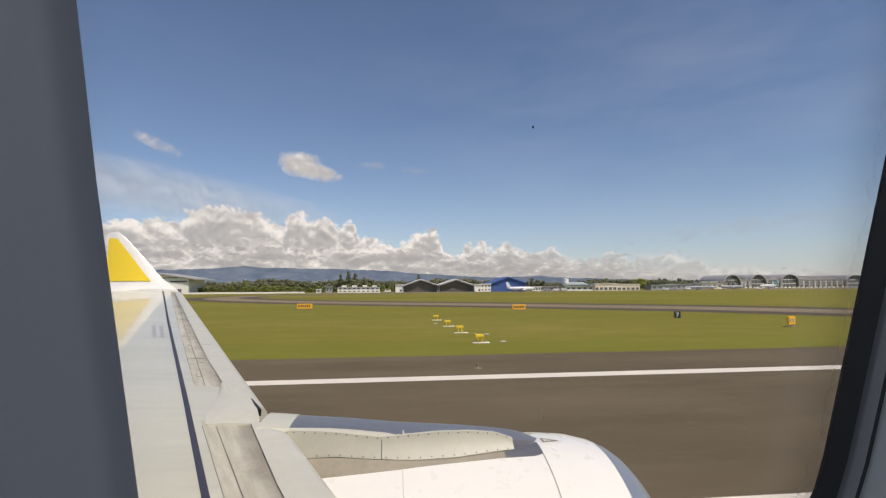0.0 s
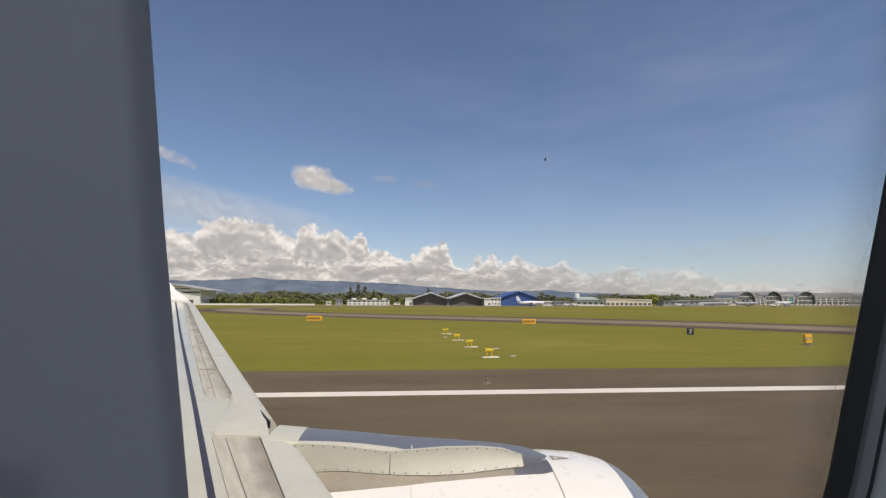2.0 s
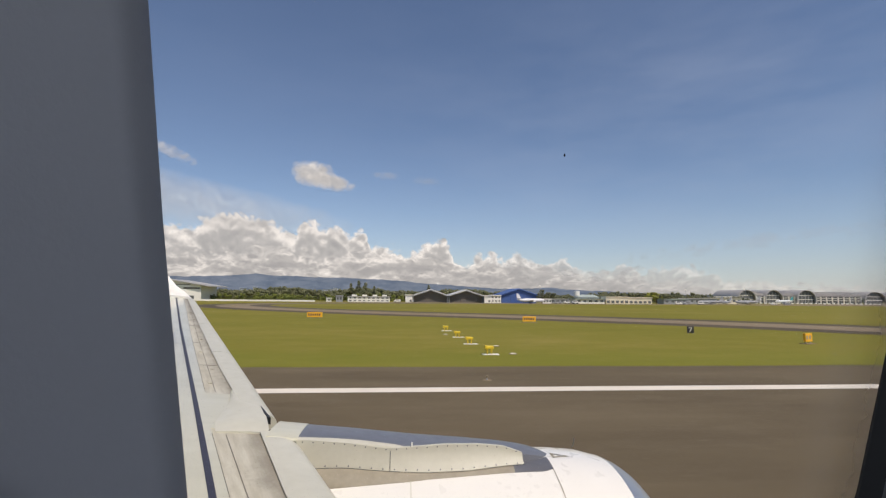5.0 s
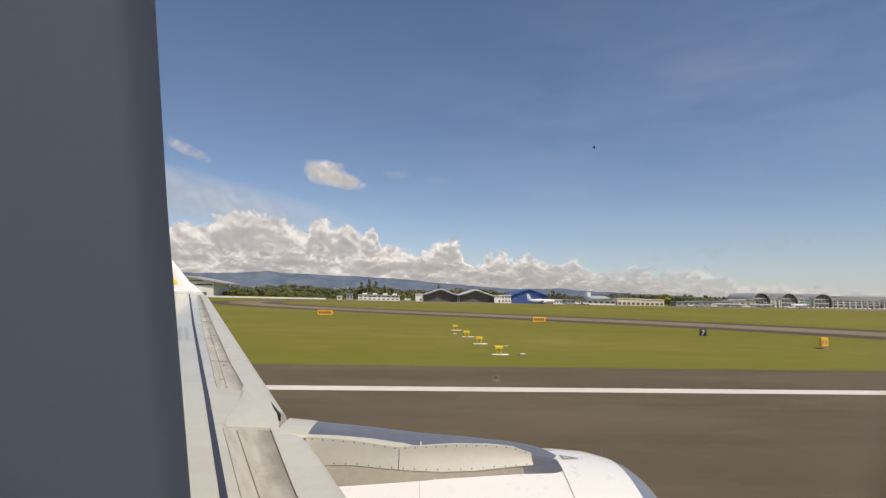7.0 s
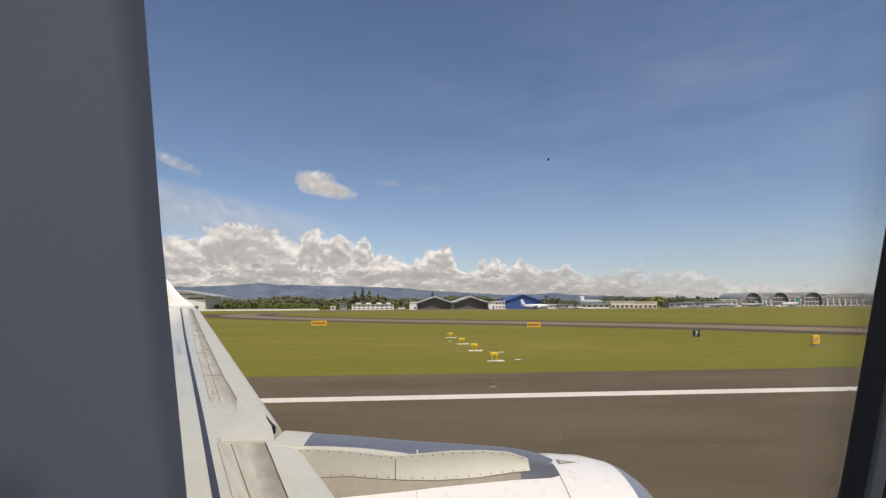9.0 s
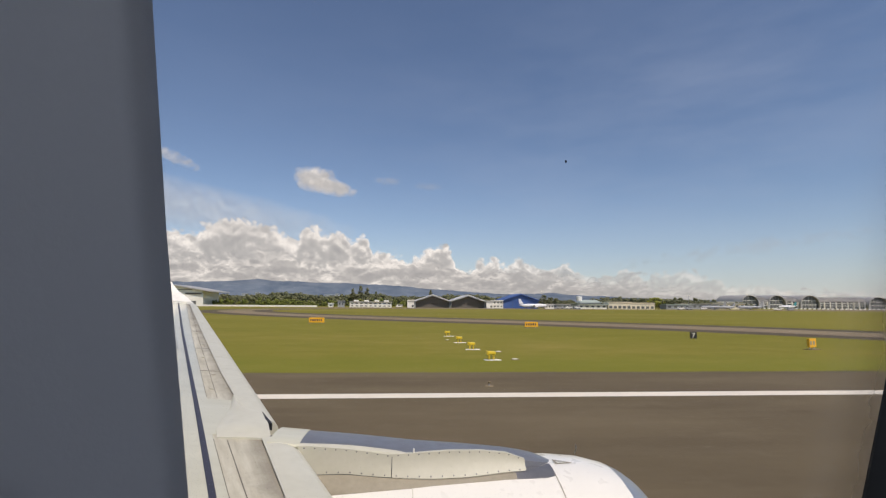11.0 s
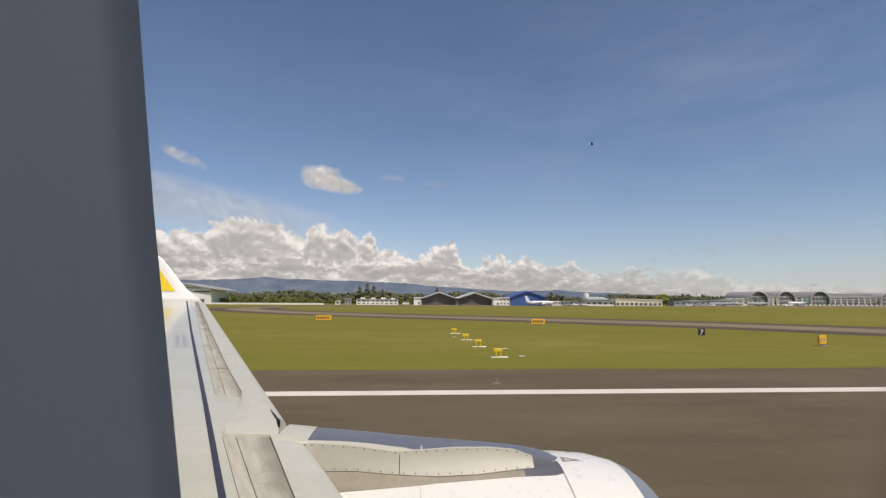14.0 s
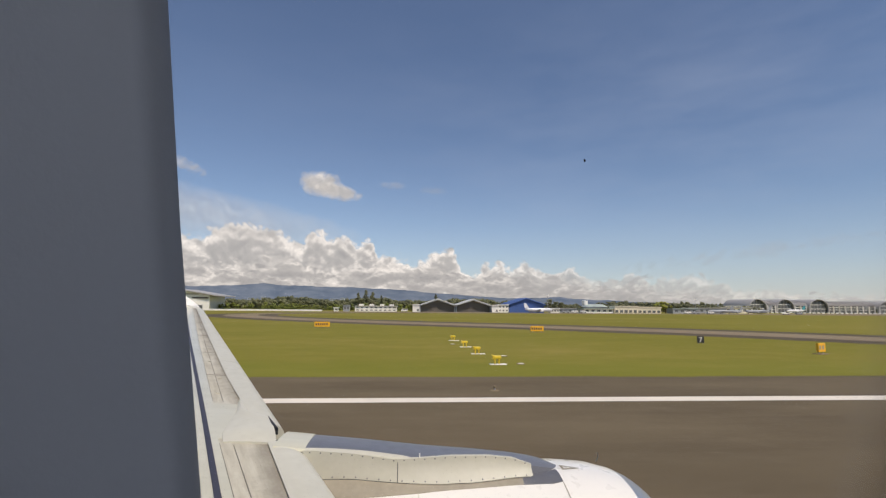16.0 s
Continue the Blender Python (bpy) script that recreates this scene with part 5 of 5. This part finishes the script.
bm = bmesh.new()
pylon = part("pylon", loft(bm, [pylon_section(-0.80 + 2.0 * i / 28) for i in range(29)], True, True), M["crest"], plane, "blue-grey metal pylon crest", smooth=40)
bm = bmesh.new()
part("pylon_root", loft(bm, [[(x, y + (0.004 if y > EY else -0.004), max(z, lerp_table(UPPER, x0) - 0.03) + 0.004) for x, y, z in pylon_section(x0)] for x0 in (-0.99, -0.95, -0.9, -0.83, -0.76)], True, True), M["wing"], pylon, "pale painted pylon root", smooth=40)


def crown(x, off):
    """Height of the cowl's skin beside the pylon, off metres from its axis."""
    return EZ + math.sqrt(nac_r(x) ** 2 - off ** 2)


def foot(x):
    """The lower edge of the side panel, where it flares out to the cowl."""
    k = min(1.0, max(0.0, (x + 0.40) / 0.62))
    off = 0.235 + 0.05 * k - 0.06 * max(0.0, (x - 0.5) / 0.45)
    return EY - off, (1 - k) * 3.168 + k * (crown(x, off) + 0.012)


def panel_point(x, t):
    """A point of the side panel, t from its lower (0) to its upper edge (1)."""
    y0, z0 = foot(x)
    y1, z1 = EY - half(x) - 0.006, max(lerp_table(UPPER, x) - 0.02, z0 + 0.01)
    return y0 + (y1 - y0) * (1 - (1 - t) ** 2), z0 + (z1 - z0) * t


def side_panel(x0, x1, n):
    rows = []
    for i in range(n + 1):
        x = x0 + (x1 - x0) * i / n
        face = [panel_point(x, k / 5) for k in range(6)]
        rows.append([(x, y, z) for y, z in face] + [(x, face[-1][0] + 0.03, face[-1][1]), (x, face[0][0] + 0.03, face[0][1])])
    return loft(bmesh.new(), rows, True, True)


part("side_panel", side_panel(-0.78, -0.075, 16), M["pylon_panel"], pylon, "pale riveted pylon side panel", smooth=30)
part("side_panel", side_panel(-0.069, 0.95, 20), M["pylon_panel"], pylon, "pale riveted pylon side panel", smooth=30)


def skirt(x0, x1, n, material, label):
    rows = []
    for i in range(n + 1):
        x = x0 + (x1 - x0) * i / n
        o1 = lerp_table([(-1.3, 0.34), (0.1, 0.352), (1.1, 0.30), (1.17, 0.27)], x)
        y0, z0 = foot(x) if x < 0.95 else (EY - max(0.02, half(x)), crown(x, 0.1) + 0.004)
        rows.append([(x, EY - o1 + (y0 - EY + o1) * k / 4, (crown(x, o1) + 0.004) * (1 - k / 4) + (z0 - 0.004) * k / 4 + 0.012 * math.sin(math.pi * k / 4)) for k in range(5)] + [(x, y0, z0 - 0.12), (x, EY - o1, crown(x, o1) - 0.1)])
    return part("pylon_skirt", loft(bmesh.new(), rows, True, True), material, pylon, label, smooth=40)


skirt(-1.25, 0.86, 24, M["tan"], "stained tan strip below the pylon")
skirt(0.86, 1.165, 8, M["steel"], "dark steel strip at the pylon nose")
# bright sheen below the crest, put in as a cream-coloured strip
bm = bmesh.new()
rows = []
for i in range(29):
    x = -0.79 + 1.0 * i / 28
    k = i / 28
    top, z0 = lerp_table(CREST, x), lerp_table(UPPER, x)
    mid = min(z0, top - 0.02)
    reach = lerp_table([(0, 0.50), (0.25, 0.70), (0.5, 0.74), (0.75, 0.62), (1, 0.08)], k)
    h = half(x)
    pts = [(h + 0.006, mid - 0.02), (h * (1 - 0.06 * min(1, reach / 0.35)) + 0.006, mid + (top - mid) * min(reach, 0.35)), (h * (0.94 - 0.24 * max(0, reach - 0.35) / 0.4) + 0.006, mid + (top - mid) * reach + 0.003)]
    rows.append([(x, EY - o, z) for o, z in pts] + [(x, EY - o + 0.02, z - 0.012) for o, z in pts[::-1]])
part("crest_sheen", loft(bm, rows, True, True), M["pylon_panel"], pylon, "pale cream sheen painted below the pylon crest", smooth=40)
part("white_tab", boxed(0.085, 0.096, EY - half(0.09) - 0.004, EY - half(0.09) + 0.02, 3.292, 3.332, bevel=0.002), M["white"], pylon, "tiny white tab")
rivet = None
for t, n in ((0.93, 22), (0.07, 20)):
    for i in range(n):
        x = -0.72 + 1.62 * i / (n - 1)
        if rivet is None:
            bm = bmesh.new()
            tube(bm, (0, 0.006, 0), (0, -0.003, 0), 0.0065, 0.005, 8)
            rivet = mesh_of("rivet", bm, M["steel"])
        r = new("rivet", rivet)
        r.parent = pylon
        r.location = (x, *panel_point(x, t))
# small triangle marking and latch on the cowl top
up = lambda x, a, l=0.004: (x, EY + (nac_r(x) + l) * math.cos(radians(a)), EZ + (nac_r(x) + l) * math.sin(radians(a)))
bm = bmesh.new()
outer, inner = [up(1.215, 95.2), up(1.215, 90.4), up(1.37, 93)], [up(1.235, 94.1), up(1.235, 91.6), up(1.325, 93)]
va, vb = [bm.verts.new(p) for p in outer], [bm.verts.new(p) for p in inner]
for i in range(3):
    bm.faces.new((va[i], va[(i + 1) % 3], vb[(i + 1) % 3], vb[i]))
part("hoist_mark", bm, M["tan"], engine, "small dark triangle outline on the cowl")

# ---- the aircraft: fuselage shell round the cabin ----
FY, FZ, FR = -1.765, 4.09, 1.975
WINDOWS = [-1, 0, 1]
bm = bmesh.new()
xe = sorted({-14.0, -9.0, -6.0, -4.0, 4.0, 6.0, 9.0} | {k * 0.9 - 0.15 for k in WINDOWS} | {k * 0.9 + 0.25 for k in WINDOWS})
ang = [i * 6 for i in range(61)]
ang = sorted(set(ang) | {3, 18, 162, 177})
vs = {}


def fv(x, a, r):
    key = (x, a % 360, r)
    if key not in vs:
        vs[key] = bm.verts.new((x, FY + r * math.cos(radians(a)), FZ + r * math.sin(radians(a))))
    return vs[key]


for x0, x1 in zip(xe, xe[1:]):
    col = round(((x0 + x1) / 2 - 0.05) / 0.9)
    is_window = abs(x1 - x0 - 0.4) < 0.01 and col in WINDOWS
    for a0, a1 in zip(ang, ang[1:]):
        if is_window and ((col == 0 and 3 <= a0 < 18) or 162 <= a0 < 177):
            continue
        bm.faces.new((fv(x0, a0, FR), fv(x1, a0, FR), fv(x1, a1, FR), fv(x0, a1, FR)))
for x in (xe[0], xe[-1]):
    bm.faces.new([fv(x, a, FR) for a in ang[:-1]])
part("fuselage", bm, M["skin"], plane, "white fuselage shell", smooth=30)
part("cabin_floor", boxed(-13.5, 8.5, FY - 1.8, FY + 1.8, 3.28, 3.33), M["bgrey"], plane)
for k in WINDOWS:
    lamp = new("window_daylight", bpy.data.lights.new("window_daylight", "AREA"))
    lamp.data.shape, lamp.data.size, lamp.data.size_y, lamp.data.energy, lamp.data.color = "RECTANGLE", 0.38, 0.48, CABIN_W, (0.74, 0.87, 1.0)
    lamp.matrix_world = RIG @ look((k * 0.9 + 0.05, FY - 1.9, FZ + 0.35), (k * 0.5, 0.0, 4.35))

# ---- the cabin window ----
LEAN = radians(14)
WU, WV, WH, WK, WR = 0.0496, 0.0, 0.14, 0.20, 0.093


def on_wall(u, v, n):
    u += 0.054 * v * (u + 0.045) / 0.23
    return (u, 0.1472 - v * math.sin(LEAN) + n * math.cos(LEAN), 4.431 + v * math.cos(LEAN) + n * math.sin(LEAN))


def inside(p):
    """Keeps a point of the sidewall within the fuselage shell."""
    x, y, z = p
    return (x, min(y, FY + math.sqrt(max(0.01, (FR - 0.035) ** 2 - (z - FZ) ** 2))), z)


def ring(o, n, steps=10):
    out = []
    for cx, cy, a0 in ((WH - WR, WK - WR, 0), (-WH + WR, WK - WR, 90), (-WH + WR, -WK + WR, 180), (WH - WR, -WK + WR, 270)):
        for i in range(steps + 1):
            a = radians(a0 + 90 * i / steps)
            out.append(on_wall(WU + cx + (WR + o) * math.cos(a), WV + cy + (WR + o) * math.sin(a), n))
    return out


window = thing("window_1", "cabin window with black rubber seal and grey retainer", "window", (0, 0, 0), kind="structure")
part("seal", loft(bmesh.new(), [ring(0.05, 0.03), ring(0.026, 0.0175), ring(0.0, 0.0005), ring(0.0, -0.0005), ring(0.0015, -0.0015), ring(0.0070, -0.0034), ring(0.0074, 0.004)]), M["black"], window, "black rubber seal", smooth=50)
part("retainer", loft(bmesh.new(), [ring(0.0071, 0.004), ring(0.0072, -0.005), ring(0.0076, -0.0056), ring(0.0112, -0.0066), ring(0.0115, -0.004)]), M["retainer"], window, "dark grey retainer ring", smooth=50)
part("gasket", loft(bmesh.new(), [ring(0.0111, -0.003), ring(0.0112, -0.0064), ring(0.0126, -0.0070), ring(0.0129, -0.003)]), M["black"], window, "thin black gasket", smooth=50)
bm = bmesh.new()
bm.faces.new([bm.verts.new(p) for p in ring(0.0255, 0.0176)])
pane = part("pane", bm, M["glass"], window, "clear acrylic pane")
pane.visible_shadow = False
bm = bmesh.new()
uvl = bm.loops.layers.uv.new("UVMap")
ra, rb = ring(0.024, 0.0168), ring(-0.016, 0.0168)
va, vb = [bm.verts.new(p) for p in ra], [bm.verts.new(p) for p in rb]
for i in range(len(va)):
    j = (i + 1) % len(va)
    f = bm.faces.new((va[i], va[j], vb[j], vb[i]))
    for lp, v in zip(f.loops, (0, 0, 1, 1)):
        lp[uvl].uv = (i / len(va), v)
haze_ring = part("rim_haze", bm, M["rim_haze"], window, "pale haze painted along the pane's rim")
haze_ring.visible_shadow = False
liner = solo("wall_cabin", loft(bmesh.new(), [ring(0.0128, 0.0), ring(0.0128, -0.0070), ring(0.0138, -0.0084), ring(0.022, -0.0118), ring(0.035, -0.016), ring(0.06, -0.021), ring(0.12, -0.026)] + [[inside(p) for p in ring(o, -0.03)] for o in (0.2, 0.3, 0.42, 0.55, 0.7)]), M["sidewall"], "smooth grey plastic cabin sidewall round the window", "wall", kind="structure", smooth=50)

# near edge of the sidewall that stands proud beside the window
bm = bmesh.new()
rows = []
for i in range(17):
    v = -0.55 + 1.1 * i / 16
    u0 = -0.0419 - 0.016 * v + 0.03 * max(0.0, -v) / (1 + 6 * max(0.0, -v))
    n1, n0 = -0.0686, -0.045
    sec = [(u0 - 0.5, n1 - 0.004), (u0 - 0.1, n1 - 0.004), (u0 - 0.004, n1 - 0.0036), (u0 - 0.0010, n1 - 0.0020), (u0, n1 + 0.0015), (u0 - 0.009, n1 + 0.010), (u0 - 0.035, n0), (u0 - 0.5, n0)]
    rows.append([inside(on_wall(u, v, n)) for u, n in sec])
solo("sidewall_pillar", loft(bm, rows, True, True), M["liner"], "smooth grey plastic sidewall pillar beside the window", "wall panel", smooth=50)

# dark seat edge low beside the pillar
bm = bmesh.new()
tube(bm, (-0.137, 0.03, 3.33), (-0.105, 0.046, 4.382), 0.035, 0.03, 20)
bmesh.ops.bevel(bm, geom=[e for e in bm.edges if all(v.co.z > 4.2 for v in e.verts)], offset=0.015, segments=4, affect="EDGES")
solo("seat_edge", bm, M["fabric"], "dark fabric edge of a cabin seat", "seat", smooth=50)

# speck of dirt on the pane
bm = bmesh.new()
bmesh.ops.create_icosphere(bm, subdivisions=2, radius=0.00045)
bm.transform(Matrix.Translation((0.0626, 0.1596, 4.4549)) @ Matrix.Diagonal((0.8, 0.3, 1.4, 1)))
solo("dirt_speck", bm, M["black"], "tiny dark speck of dirt on the pane", "dirt")

# short pale scratch on the pane
bm = bmesh.new()
pts = [(0.0632 + 0.0006 * math.sin(k * 0.9), 0.1588 + 0.0012 - 0.0011 * k * 0.25, 4.3495 + 0.0011 * k) for k in range(4)]
for p, q in zip(pts, pts[1:]):
    tube(bm, p, q, 0.00013, 0.0001, 5)
solo("scratch", bm, M["white"], "short pale scratch on the pane", "scratch")

for ob in scene.objects:
    if ob.parent is None and ob.name.split(".")[0] in ("aircraft", "window_1", "wall_cabin", "sidewall_pillar", "seat_edge", "dirt_speck", "scratch"):
        ob.matrix_basis = RIG @ ob.matrix_basis
